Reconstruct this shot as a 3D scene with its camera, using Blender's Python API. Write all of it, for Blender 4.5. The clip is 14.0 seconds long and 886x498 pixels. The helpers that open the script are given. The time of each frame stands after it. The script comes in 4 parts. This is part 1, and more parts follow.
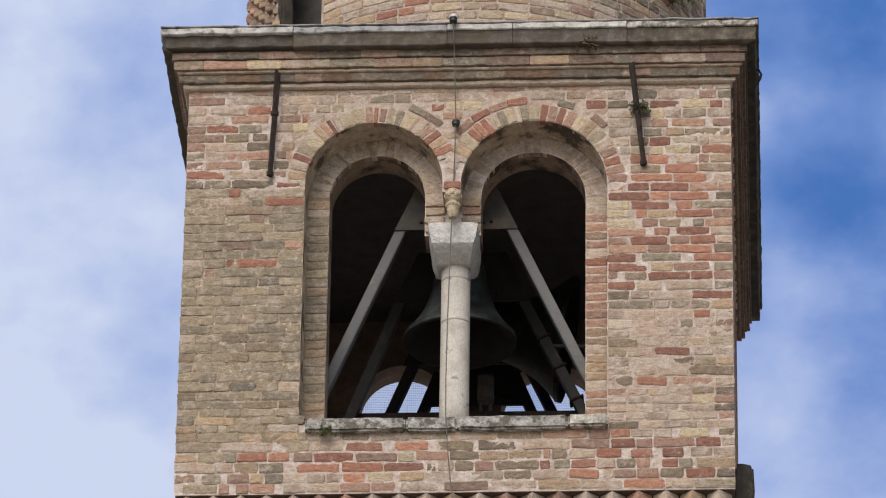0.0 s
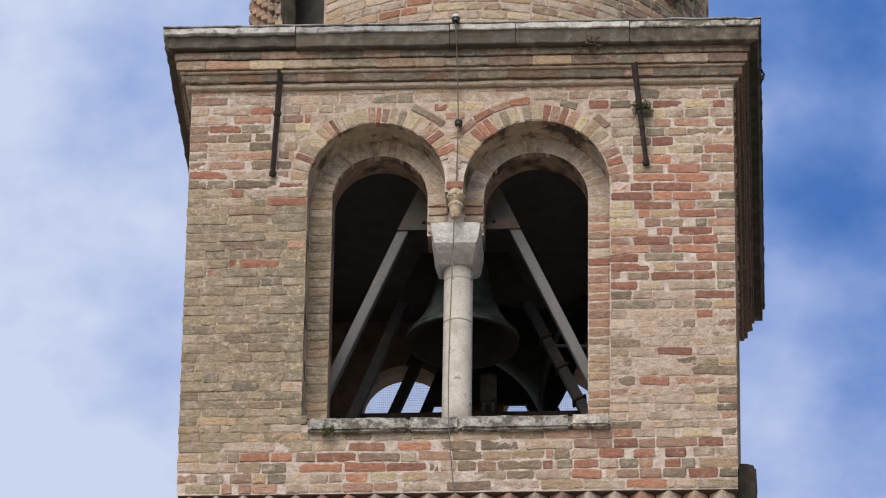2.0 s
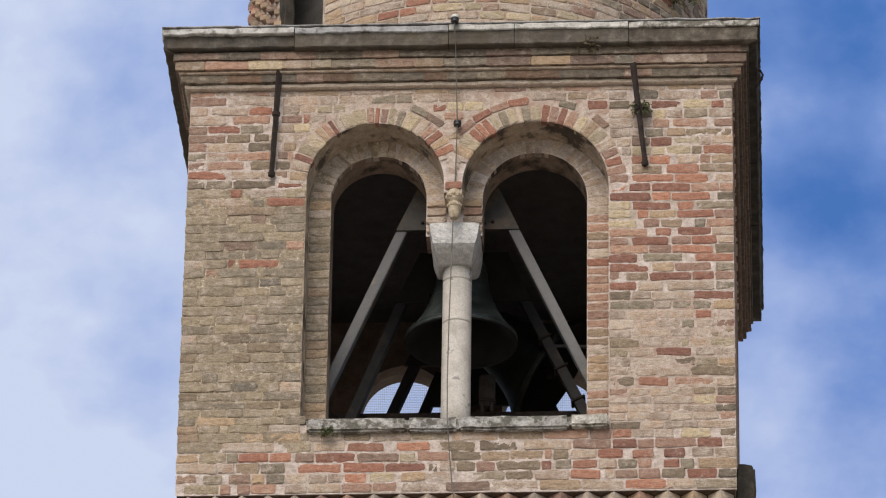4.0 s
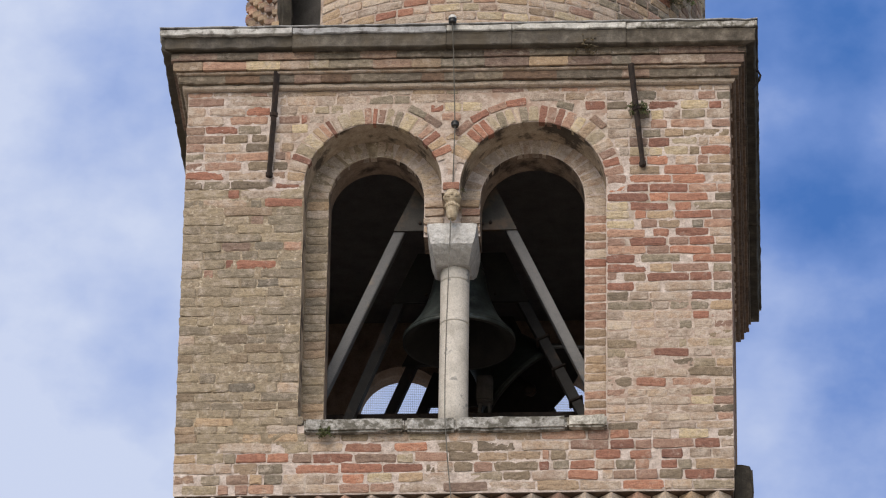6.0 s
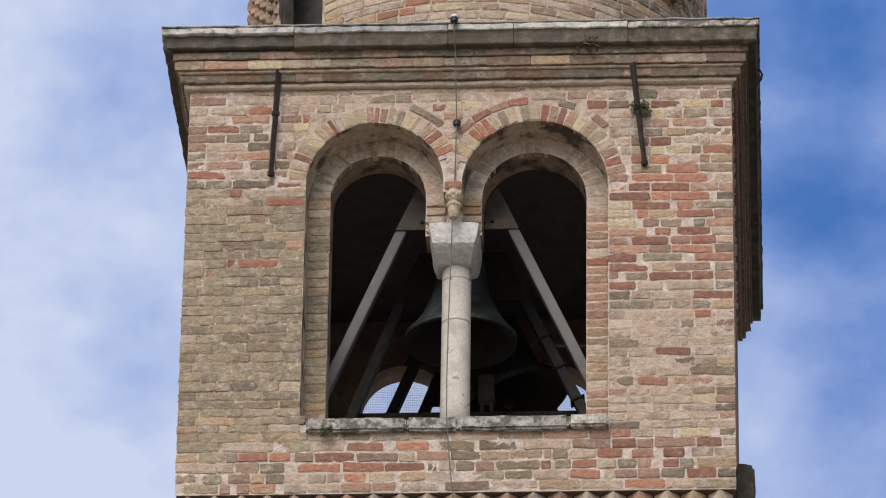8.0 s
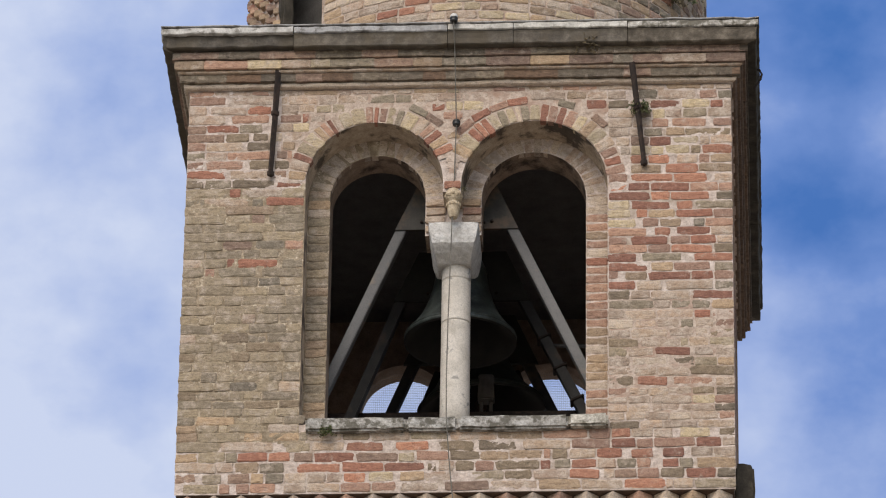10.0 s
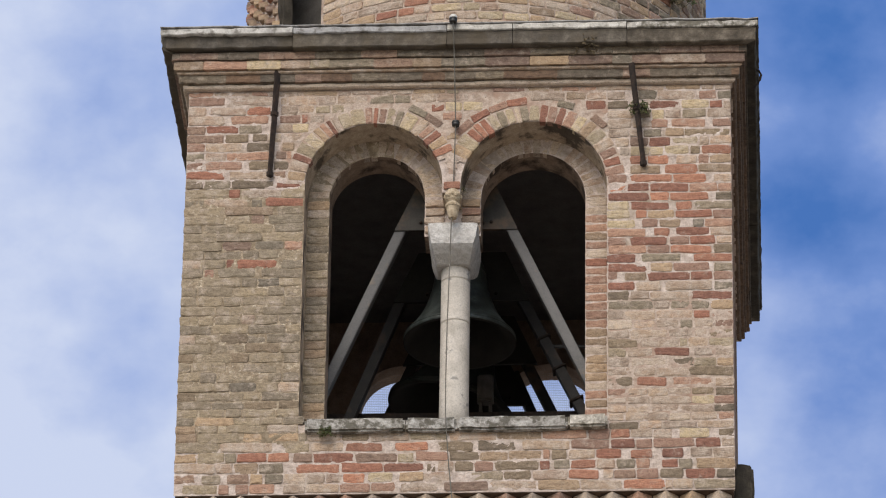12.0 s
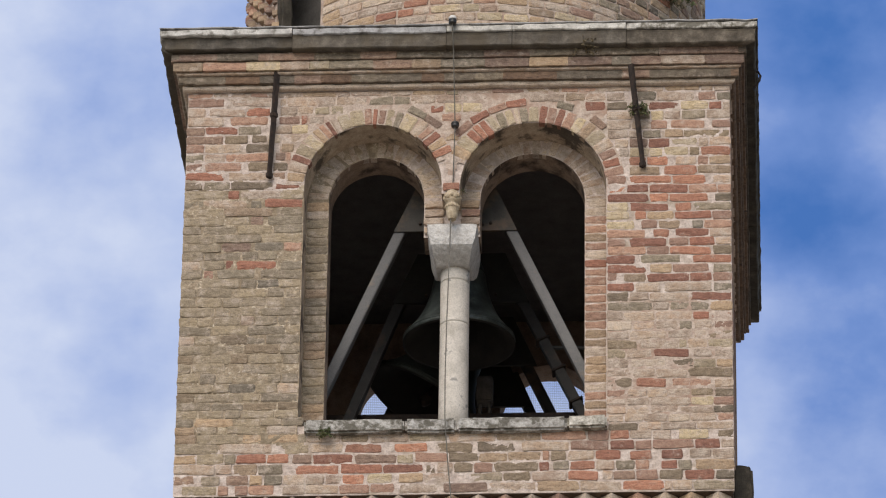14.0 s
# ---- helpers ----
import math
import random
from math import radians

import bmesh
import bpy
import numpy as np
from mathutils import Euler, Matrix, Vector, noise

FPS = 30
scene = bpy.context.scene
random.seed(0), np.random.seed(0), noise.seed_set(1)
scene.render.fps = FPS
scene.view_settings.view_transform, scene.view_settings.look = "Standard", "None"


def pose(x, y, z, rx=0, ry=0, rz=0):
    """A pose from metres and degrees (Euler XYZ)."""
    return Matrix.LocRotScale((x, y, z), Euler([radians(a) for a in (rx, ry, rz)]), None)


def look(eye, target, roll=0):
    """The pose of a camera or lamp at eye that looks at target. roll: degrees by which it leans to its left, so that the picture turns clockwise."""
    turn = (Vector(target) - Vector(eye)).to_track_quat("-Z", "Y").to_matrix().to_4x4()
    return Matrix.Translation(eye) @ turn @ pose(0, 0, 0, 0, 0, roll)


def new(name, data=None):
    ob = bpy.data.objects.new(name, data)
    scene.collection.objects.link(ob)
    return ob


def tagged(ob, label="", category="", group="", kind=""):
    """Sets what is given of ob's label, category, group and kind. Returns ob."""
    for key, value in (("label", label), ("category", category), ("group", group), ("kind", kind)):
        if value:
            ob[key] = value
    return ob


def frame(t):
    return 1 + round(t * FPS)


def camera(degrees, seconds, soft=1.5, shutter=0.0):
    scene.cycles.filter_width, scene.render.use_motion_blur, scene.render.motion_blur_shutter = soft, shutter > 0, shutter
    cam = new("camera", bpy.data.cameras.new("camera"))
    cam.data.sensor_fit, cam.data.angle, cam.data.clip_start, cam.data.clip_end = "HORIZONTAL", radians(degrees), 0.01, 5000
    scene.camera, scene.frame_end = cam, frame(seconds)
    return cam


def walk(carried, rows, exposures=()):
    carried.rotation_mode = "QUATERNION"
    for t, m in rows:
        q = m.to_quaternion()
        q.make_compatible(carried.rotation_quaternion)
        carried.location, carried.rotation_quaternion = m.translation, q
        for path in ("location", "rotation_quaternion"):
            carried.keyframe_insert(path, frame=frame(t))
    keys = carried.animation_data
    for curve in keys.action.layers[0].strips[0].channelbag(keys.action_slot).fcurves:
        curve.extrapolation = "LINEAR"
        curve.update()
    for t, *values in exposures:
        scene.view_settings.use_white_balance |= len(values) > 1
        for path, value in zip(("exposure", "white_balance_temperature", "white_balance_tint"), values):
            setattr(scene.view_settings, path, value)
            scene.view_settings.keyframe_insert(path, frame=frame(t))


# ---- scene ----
cam = camera(8.577, 14.0, soft=1.12)
EYE = (2.1763, -37.394, 1.6)
AIM = [(0, -0.0979, -0.0694, 22.339),
       (0.5, -0.1105, -0.0701, 22.3388),
       (1, -0.1048, -0.07, 22.3393),
       (1.5, -0.1105, -0.0701, 22.3388),
       (2, -0.1166, -0.0704, 22.3387),
       (2.5, -0.1107, -0.07, 22.3386),
       (3, -0.1161, -0.0704, 22.3387),
       (5.5, -0.0919, -0.0726, 22.3452),
       (6, -0.0914, -0.0724, 22.345),
       (6.5, -0.0917, -0.0697, 22.3402),
       (7, -0.0912, -0.0706, 22.3418),
       (7.5, -0.0927, -0.0715, 22.3433),
       (8, -0.1043, -0.07, 22.3393),
       (10.5, -0.0987, -0.0688, 22.3378),
       (11, -0.0924, -0.0723, 22.3447),
       (11.5, -0.0987, -0.0701, 22.3401),
       (12, -0.0965, -0.0709, 22.3417),
       (12.5, -0.0973, -0.0709, 22.3417),
       (13, -0.0928, -0.0693, 22.3392),
       (13.5, -0.0902, -0.0722, 22.3448),
       (14, -0.0918, -0.0748, 22.3493)]
walk(cam, [(t, look(EYE, (x, y, z), 0.857)) for t, x, y, z in AIM])

# ---- light ----
world = bpy.data.worlds.new("world")
scene.world = world
world.use_nodes = True
wn, wl = world.node_tree.nodes, world.node_tree.links
sky = wn.new("ShaderNodeTexSky")
sky.sky_type = "NISHITA"
sky.sun_disc = False
sky.sun_elevation = radians(43)
sky.sun_rotation = radians(200)
wl.new(sky.outputs[0], wn["Background"].inputs["Color"])
wn["Background"].inputs["Strength"].default_value = 0.13
sun = new("sun", bpy.data.lights.new("sun", "SUN"))
sun.data.energy, sun.data.angle, sun.data.color = 2.9, radians(50), (1.0, 0.90, 0.79)
sun.matrix_world = look((-13, -48, 66), (0, 0, 20))
scene.view_settings.exposure = 0.0


# ---- materials ----
def nodes_of(name, rough=0.85, metal=0.0):
    m = bpy.data.materials.new(name)
    m.use_nodes = True
    b = m.node_tree.nodes["Principled BSDF"]
    b.inputs["Roughness"].default_value, b.inputs["Metallic"].default_value = rough, metal
    return m, m.node_tree.nodes, m.node_tree.links, b


def noise_at(n, l, scale, detail=6.0, rough=0.6, stretch=None):
    g = n.new("ShaderNodeNewGeometry")
    t = n.new("ShaderNodeTexNoise")
    t.inputs["Scale"].default_value, t.inputs["Detail"].default_value, t.inputs["Roughness"].default_value = scale, detail, rough
    if stretch:
        s = n.new("ShaderNodeVectorMath")
        s.operation = "MULTIPLY"
        s.inputs[1].default_value = stretch
        l.new(g.outputs["Position"], s.inputs[0])
        l.new(s.outputs[0], t.inputs["Vector"])
    else:
        l.new(g.outputs["Position"], t.inputs["Vector"])
    return t.outputs["Fac"]


def ramp(n, l, fac, stops):
    r = n.new("ShaderNodeValToRGB")
    e = r.color_ramp.elements
    while len(e) < len(stops):
        e.new(0.5)
    for k, (at, c) in zip(e, stops):
        k.position, k.color = at, (*c, 1)
    l.new(fac, r.inputs[0])
    return r.outputs[0]


def mixed(n, l, kind, fac, a, b):
    m = n.new("ShaderNodeMix")
    m.data_type, m.blend_type = "RGBA", kind
    for socket, value in ((m.inputs[0], fac), (m.inputs[6], a), (m.inputs[7], b)):
        if isinstance(value, bpy.types.NodeSocket):
            l.new(value, socket)
        elif isinstance(value, tuple):
            socket.default_value = (*value, 1)
        else:
            socket.default_value = value
    return m.outputs[2]


def relief(n, l, b, parts):
    last = None
    for height, strength, dist in parts:
        k = n.new("ShaderNodeBump")
        k.inputs["Strength"].default_value, k.inputs["Distance"].default_value = strength, dist
        l.new(height, k.inputs["Height"])
        if last:
            l.new(last, k.inputs["Normal"])
        last = k.outputs[0]
    l.new(last, b.inputs["Normal"])


def grain_material(name, dark, mid, light, scale=14.0, rough=0.9, bump=0.5, stain=None, stain_scale=2.2, stain_at=(0.5, 0.66), metal=0.0,
                   stretch=None, per_piece=0.0, fine=90.0, lichen=None, dist=0.008):
    m, n, l, b = nodes_of(name, rough, metal)
    a = noise_at(n, l, scale, 8, 0.65, stretch)
    f = noise_at(n, l, fine, 4, 0.7)
    col = ramp(n, l, a, [(0.3, dark), (0.5, mid), (0.72, light)])
    col = mixed(n, l, "MULTIPLY", 0.7, col, ramp(n, l, f, [(0.28, (0.55, 0.54, 0.52)), (0.5, (0.95, 0.95, 0.95)), (0.7, (1.15, 1.14, 1.1))]))
    if lichen:
        s = noise_at(n, l, 38.0, 5, 0.7)
        col = mixed(n, l, "MIX", ramp(n, l, s, [(0.56, (0, 0, 0)), (0.66, (0.75, 0.75, 0.75))]), col, lichen)
    if stain:
        s = noise_at(n, l, stain_scale, 5, 0.6)
        col = mixed(n, l, "MIX", ramp(n, l, s, [(stain_at[0], (0, 0, 0)), (stain_at[1], (0.85, 0.85, 0.85))]), col, stain)
    if per_piece:
        o, g, add, fr = n.new("ShaderNodeObjectInfo"), n.new("ShaderNodeNewGeometry"), n.new("ShaderNodeMath"), n.new("ShaderNodeMath")
        fr.operation = "FRACT"
        l.new(o.outputs["Random"], add.inputs[0])
        l.new(g.outputs["Random Per Island"], add.inputs[1])
        l.new(add.outputs[0], fr.inputs[0])
        lo, hi = 1 - per_piece, 1 + per_piece
        tone = ramp(n, l, fr.outputs[0], [(0, (lo, lo, lo * 1.02)), (0.5, (1.0, 0.98, 0.96)), (1.0, (hi, hi * 0.97, hi * 0.9))])
        col = mixed(n, l, "MULTIPLY", 1.0, col, tone)
    l.new(col, b.inputs["Base Color"])
    relief(n, l, b, [(a, bump, dist), (f, bump * 0.8, 0.004)])
    return m


PALE = (0.51, 0.425, 0.352)


def brick_material(name, dark, mid, light, film=0.5):
    """Fired clay with grain, dark pits and a patchy film of old lime."""
    m, n, l, b = nodes_of(name, 0.93)
    a, f, c = noise_at(n, l, 19, 8, 0.68, (1, 1, 1.8)), noise_at(n, l, 130, 4, 0.75), noise_at(n, l, 46, 6, 0.7, (0.7, 1, 1.6))
    col = ramp(n, l, a, [(0.30, dark), (0.5, mid), (0.70, light)])
    o, g, add, fr = n.new("ShaderNodeObjectInfo"), n.new("ShaderNodeNewGeometry"), n.new("ShaderNodeMath"), n.new("ShaderNodeMath")
    fr.operation = "FRACT"
    l.new(o.outputs["Random"], add.inputs[0])
    l.new(g.outputs["Random Per Island"], add.inputs[1])
    l.new(add.outputs[0], fr.inputs[0])
    col = mixed(n, l, "MULTIPLY", 1.0, col, ramp(n, l, fr.outputs[0], [(0, (0.72, 0.72, 0.74)), (0.5, (1.0, 0.98, 0.96)), (1.0, (1.24, 1.2, 1.12))]))
    w = noise_at(n, l, 11, 7, 0.72)
    col = mixed(n, l, "MIX", ramp(n, l, w, [(film - 0.06, (0.06, 0.06, 0.06)), (film + 0.03, (0.42, 0.42, 0.42)), (film + 0.12, (0.86, 0.86, 0.86))]), col, PALE)
    col = mixed(n, l, "MULTIPLY", 0.9, col, ramp(n, l, c, [(0.30, (0.42, 0.40, 0.37)), (0.44, (0.95, 0.95, 0.95)), (0.7, (1.12, 1.12, 1.1))]))
    col = mixed(n, l, "MULTIPLY", 0.8, col, ramp(n, l, f, [(0.30, (0.5, 0.49, 0.47)), (0.5, (1, 1, 1)), (0.7, (1.2, 1.19, 1.16))]))
    l.new(col, b.inputs["Base Color"])
    relief(n, l, b, [(a, 0.8, 0.012), (c, 0.8, 0.008), (f, 0.7, 0.004)])
    return m


BRICK = {
    "olive": brick_material("olive_buff_brick", (0.18, 0.145, 0.098), (0.27, 0.220, 0.152), (0.36, 0.30, 0.215), 0.55),
    "tan": brick_material("tan_brick", (0.24, 0.165, 0.105), (0.36, 0.26, 0.17), (0.46, 0.345, 0.235), 0.59),
    "pink": brick_material("pink_brick", (0.25, 0.14, 0.10), (0.35, 0.21, 0.152), (0.44, 0.295, 0.22), 0.59),
    "red": brick_material("red_brick", (0.17, 0.069, 0.047), (0.268, 0.115, 0.077), (0.36, 0.182, 0.127), 0.62),
    "orange": brick_material("orange_brick", (0.27, 0.115, 0.073), (0.38, 0.175, 0.112), (0.46, 0.255, 0.17), 0.61),
    "yellow": brick_material("yellow_brick", (0.33, 0.255, 0.155), (0.45, 0.365, 0.24), (0.54, 0.455, 0.32), 0.54),
    "grey": brick_material("grey_brick", (0.135, 0.112, 0.08), (0.225, 0.19, 0.14), (0.32, 0.275, 0.21), 0.58),
    "brown": brick_material("weathered_brown_brick", (0.14, 0.088, 0.064), (0.245, 0.162, 0.122), (0.35, 0.26, 0.19), 0.61),
    "faded_tan": brick_material("faded_tan_brick", (0.25, 0.18, 0.125), (0.37, 0.272, 0.198), (0.46, 0.36, 0.275), 0.47),
    "faded_pink": brick_material("faded_pink_brick", (0.29, 0.19, 0.135), (0.39, 0.275, 0.20), (0.47, 0.36, 0.275), 0.47),
    # weather crust plus the right-hand return's shade, put into one dark colour
    "crusted": brick_material("crusted_and_shaded_brick", (0.035, 0.027, 0.02), (0.068, 0.052, 0.038), (0.12, 0.092, 0.068), 0.80),
    "mossy": brick_material("mossy_grey_brick", (0.07, 0.056, 0.04), (0.14, 0.114, 0.083), (0.24, 0.20, 0.152), 0.62),
    # rust-brown bricks; also painted shade on the return, undersides and tooth gaps
    "rusty": brick_material("rust_and_shade_brick", (0.06, 0.036, 0.023), (0.12, 0.072, 0.045), (0.21, 0.135, 0.088), 0.78),
    "umber": brick_material("umber_brick", (0.13, 0.096, 0.064), (0.205, 0.158, 0.108), (0.295, 0.235, 0.168), 0.61),
    "washed": brick_material("lime_washed_brick", (0.33, 0.255, 0.19), (0.46, 0.37, 0.285), (0.54, 0.45, 0.355), 0.46),
}
KINDS = list(BRICK)
MORTAR = grain_material("lime_mortar", (0.345, 0.275, 0.228), (0.535, 0.445, 0.39), (0.73, 0.645, 0.585), 15, 0.95, 1.0, stain=(0.33, 0.265, 0.20), stain_scale=4.2, stain_at=(0.53, 0.66), dist=0.014)
BUFF_SMEAR = grain_material("buff_lime_smear", (0.31, 0.23, 0.178), (0.475, 0.382, 0.315), (0.60, 0.505, 0.43), 17, 0.95, 1.0, stain=(0.35, 0.235, 0.175), stain_scale=5.5, stain_at=(0.50, 0.64), dist=0.012)
OLD_MORTAR = grain_material("old_buff_mortar", (0.19, 0.145, 0.095), (0.33, 0.26, 0.18), (0.60, 0.51, 0.39), 17, 0.95, 1.0, stain=(0.20, 0.155, 0.10), stain_scale=4.2, stain_at=(0.50, 0.64), dist=0.014, lichen=(0.70, 0.62, 0.50))
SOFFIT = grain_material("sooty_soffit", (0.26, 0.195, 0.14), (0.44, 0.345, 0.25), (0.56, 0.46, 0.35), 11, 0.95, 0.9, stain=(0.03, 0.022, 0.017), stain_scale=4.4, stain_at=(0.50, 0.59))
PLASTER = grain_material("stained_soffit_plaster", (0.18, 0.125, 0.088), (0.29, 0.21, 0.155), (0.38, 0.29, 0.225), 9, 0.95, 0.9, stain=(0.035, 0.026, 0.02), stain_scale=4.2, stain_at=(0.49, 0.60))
STONE = grain_material("grey_weathered_stone", (0.05, 0.043, 0.034), (0.095, 0.083, 0.068), (0.18, 0.162, 0.135), 11, 0.9, 1.0, stain=(0.085, 0.068, 0.045), stain_scale=3.4, stain_at=(0.43, 0.62), per_piece=0.14)
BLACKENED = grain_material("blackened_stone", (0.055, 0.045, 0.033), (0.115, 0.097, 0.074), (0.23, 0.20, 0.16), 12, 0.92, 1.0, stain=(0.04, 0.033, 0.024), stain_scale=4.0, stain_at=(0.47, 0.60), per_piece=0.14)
# top plates of the inner frames, near black to paint in their shade
DEEP_SHADE_STEEL = grain_material("deep_shade_steel", (0.018, 0.016, 0.015), (0.028, 0.025, 0.023), (0.040, 0.036, 0.033), 9, 0.8, 0.2)
# dark crusted stone; on the cornice return its colour also carries the shade
CRUST_SHADE = grain_material("crusted_and_shaded_stone", (0.024, 0.020, 0.015), (0.046, 0.039, 0.029), (0.10, 0.084, 0.065), 9, 0.95, 1.0)
# bell insides: the shade of the hollow put into a near-black bronze
HOLLOW_SHADE = grain_material("shade_black_bronze", (0.012, 0.011, 0.011), (0.018, 0.017, 0.016), (0.026, 0.024, 0.023), 9, 0.9, 0.2)
SILL_STONE = grain_material("pale_lichened_stone", (0.17, 0.158, 0.135), (0.40, 0.382, 0.345), (0.70, 0.685, 0.65), 26, 0.9, 1.0, stain=(0.10, 0.09, 0.065), stain_scale=10, stain_at=(0.49, 0.57), lichen=(0.62, 0.60, 0.55), dist=0.014, per_piece=0.15)
LEAD = grain_material("pale_lichened_slab_edge", (0.26, 0.255, 0.245), (0.43, 0.425, 0.415), (0.61, 0.61, 0.60), 10, 0.85, 0.6, stain=(0.14, 0.13, 0.115), stain_scale=15, stain_at=(0.53, 0.64), per_piece=0.2)
MARBLE = grain_material("worn_white_stone", (0.42, 0.385, 0.335), (0.55, 0.508, 0.45), (0.66, 0.615, 0.555), 9, 0.85, 0.5, stain=(0.24, 0.228, 0.21), stain_scale=9.0, stain_at=(0.61, 0.66))
CAPSTONE = grain_material("rough_white_stone", (0.42, 0.402, 0.38), (0.58, 0.563, 0.54), (0.70, 0.685, 0.665), 20, 0.9, 1.0, stain=(0.34, 0.32, 0.29), stain_scale=8, stain_at=(0.55, 0.7), dist=0.02)
CARVED = grain_material("ochre_carved_stone", (0.27, 0.205, 0.13), (0.45, 0.365, 0.255), (0.58, 0.49, 0.37), 30, 0.9, 0.8)
IRON = grain_material("rusted_iron", (0.012, 0.009, 0.008), (0.035, 0.024, 0.019), (0.075, 0.045, 0.032), 22, 0.75, 0.5, metal=0.3)
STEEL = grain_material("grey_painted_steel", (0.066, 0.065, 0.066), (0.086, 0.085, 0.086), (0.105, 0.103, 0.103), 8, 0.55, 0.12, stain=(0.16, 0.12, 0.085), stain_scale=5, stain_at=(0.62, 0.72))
# rust stains are its own; the low base tone carries the arch's shade
RUST_SHADE_PLATE = grain_material("rust_and_shade_plate", (0.024, 0.020, 0.016), (0.040, 0.035, 0.028), (0.060, 0.053, 0.044), 8, 0.65, 0.2, stain=(0.10, 0.065, 0.04), stain_scale=7, stain_at=(0.5, 0.64))
# shaded copy of the frame steel for legs deeper in the belfry
SHADED_STEEL = grain_material("shaded_steel", (0.019, 0.016, 0.015), (0.030, 0.026, 0.024), (0.045, 0.039, 0.036), 9, 0.6, 0.2, stain=(0.10, 0.06, 0.04), stain_scale=5, stain_at=(0.58, 0.7))
BRONZE = grain_material("green_bronze", (0.053, 0.064, 0.062), (0.088, 0.106, 0.102), (0.155, 0.182, 0.173), 9, 0.5, 0.3, metal=0.4, stain=(0.02, 0.022, 0.018), stain_scale=4, stain_at=(0.5, 0.7))
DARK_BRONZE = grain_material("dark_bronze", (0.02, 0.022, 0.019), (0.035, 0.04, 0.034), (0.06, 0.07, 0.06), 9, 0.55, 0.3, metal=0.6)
CABLE = grain_material("dull_grey_cable", (0.08, 0.074, 0.062), (0.13, 0.12, 0.10), (0.20, 0.185, 0.155), 30, 0.6, 0.2, metal=0.2)
CERAMIC = grain_material("black_insulator", (0.012, 0.012, 0.012), (0.02, 0.02, 0.02), (0.04, 0.04, 0.04), 30, 0.4, 0.1)
WHITE_CAP = grain_material("white_insulator", (0.5, 0.49, 0.46), (0.62, 0.61, 0.58), (0.7, 0.69, 0.66), 30, 0.5, 0.1)
WIRE = grain_material("galvanised_wire", (0.15, 0.15, 0.15), (0.25, 0.25, 0.25), (0.36, 0.36, 0.36), 60, 0.6, 0.1, metal=0.5)
# floor hidden below the sill, lightened to bounce light onto the ceiling
TIMBER = grain_material("pale_bounce_timber", (0.16, 0.135, 0.11), (0.28, 0.245, 0.205), (0.40, 0.36, 0.31), 10, 0.85, 0.4, stretch=(1, 6, 6))
INNER = grain_material("interior_brick", (0.20, 0.135, 0.10), (0.30, 0.215, 0.165), (0.40, 0.30, 0.24), 9, 0.95, 0.6)
DARK_BOARDS = grain_material("dark_boards", (0.10, 0.09, 0.09), (0.135, 0.122, 0.122), (0.165, 0.15, 0.15), 7, 0.95, 0.3)
GREY_RENDER = grain_material("grey_lime_render", (0.12, 0.115, 0.108), (0.175, 0.168, 0.16), (0.23, 0.22, 0.21), 6, 0.95, 0.5)
BOX = grain_material("brown_grey_metal", (0.05, 0.042, 0.035), (0.08, 0.068, 0.058), (0.11, 0.098, 0.085), 12, 0.6, 0.2)
PAVING = grain_material("warm_stone_paving", (0.27, 0.232, 0.185), (0.37, 0.322, 0.262), (0.46, 0.41, 0.34), 1.2, 0.9, 0.4)
LEAF = grain_material("small_green_leaves", (0.05, 0.068, 0.02), (0.085, 0.108, 0.034), (0.12, 0.14, 0.055), 40, 0.7, 0.2, per_piece=0.4)
DRY = grain_material("dry_brown_weeds", (0.07, 0.055, 0.03), (0.13, 0.10, 0.055), (0.2, 0.16, 0.09), 40, 0.8, 0.2, per_piece=0.3)


def shaft_material():
    """Brickwork for the plain walls that only close the tower."""
    m, n, l, b = nodes_of("plain_brickwork", 0.92)
    g, mp = n.new("ShaderNodeNewGeometry"), n.new("ShaderNodeSeparateXYZ")
    c, s = n.new("ShaderNodeCombineXYZ"), n.new("ShaderNodeMath")
    l.new(g.outputs["Position"], mp.inputs[0])
    l.new(mp.outputs[0], s.inputs[0])
    l.new(mp.outputs[1], s.inputs[1])
    l.new(s.outputs[0], c.inputs[0])
    l.new(mp.outputs[2], c.inputs[1])
    t = n.new("ShaderNodeTexBrick")
    for k, v in (("Scale", 1.0), ("Brick Width", 0.26), ("Row Height", 0.0726), ("Mortar Size", 0.006), ("Mortar Smooth", 0.3)):
        t.inputs[k].default_value = v
    t.inputs["Color1"].default_value, t.inputs["Color2"].default_value = (0.30, 0.22, 0.14, 1), (0.33, 0.13, 0.08, 1)
    t.inputs["Mortar"].default_value = (0.38, 0.32, 0.26, 1)
    l.new(c.outputs[0], t.inputs["Vector"])
    a, f = noise_at(n, l, 6, 8, 0.65), noise_at(n, l, 60, 4, 0.7)
    col = mixed(n, l, "MULTIPLY", 0.8, t.outputs["Color"], ramp(n, l, a, [(0.3, (0.5, 0.5, 0.48)), (0.7, (1.15, 1.12, 1.05))]))
    l.new(col, b.inputs["Base Color"])
    relief(n, l, b, [(t.outputs["Fac"], -0.6, 0.01), (f, 0.5, 0.005)])
    return m


SHAFT = shaft_material()


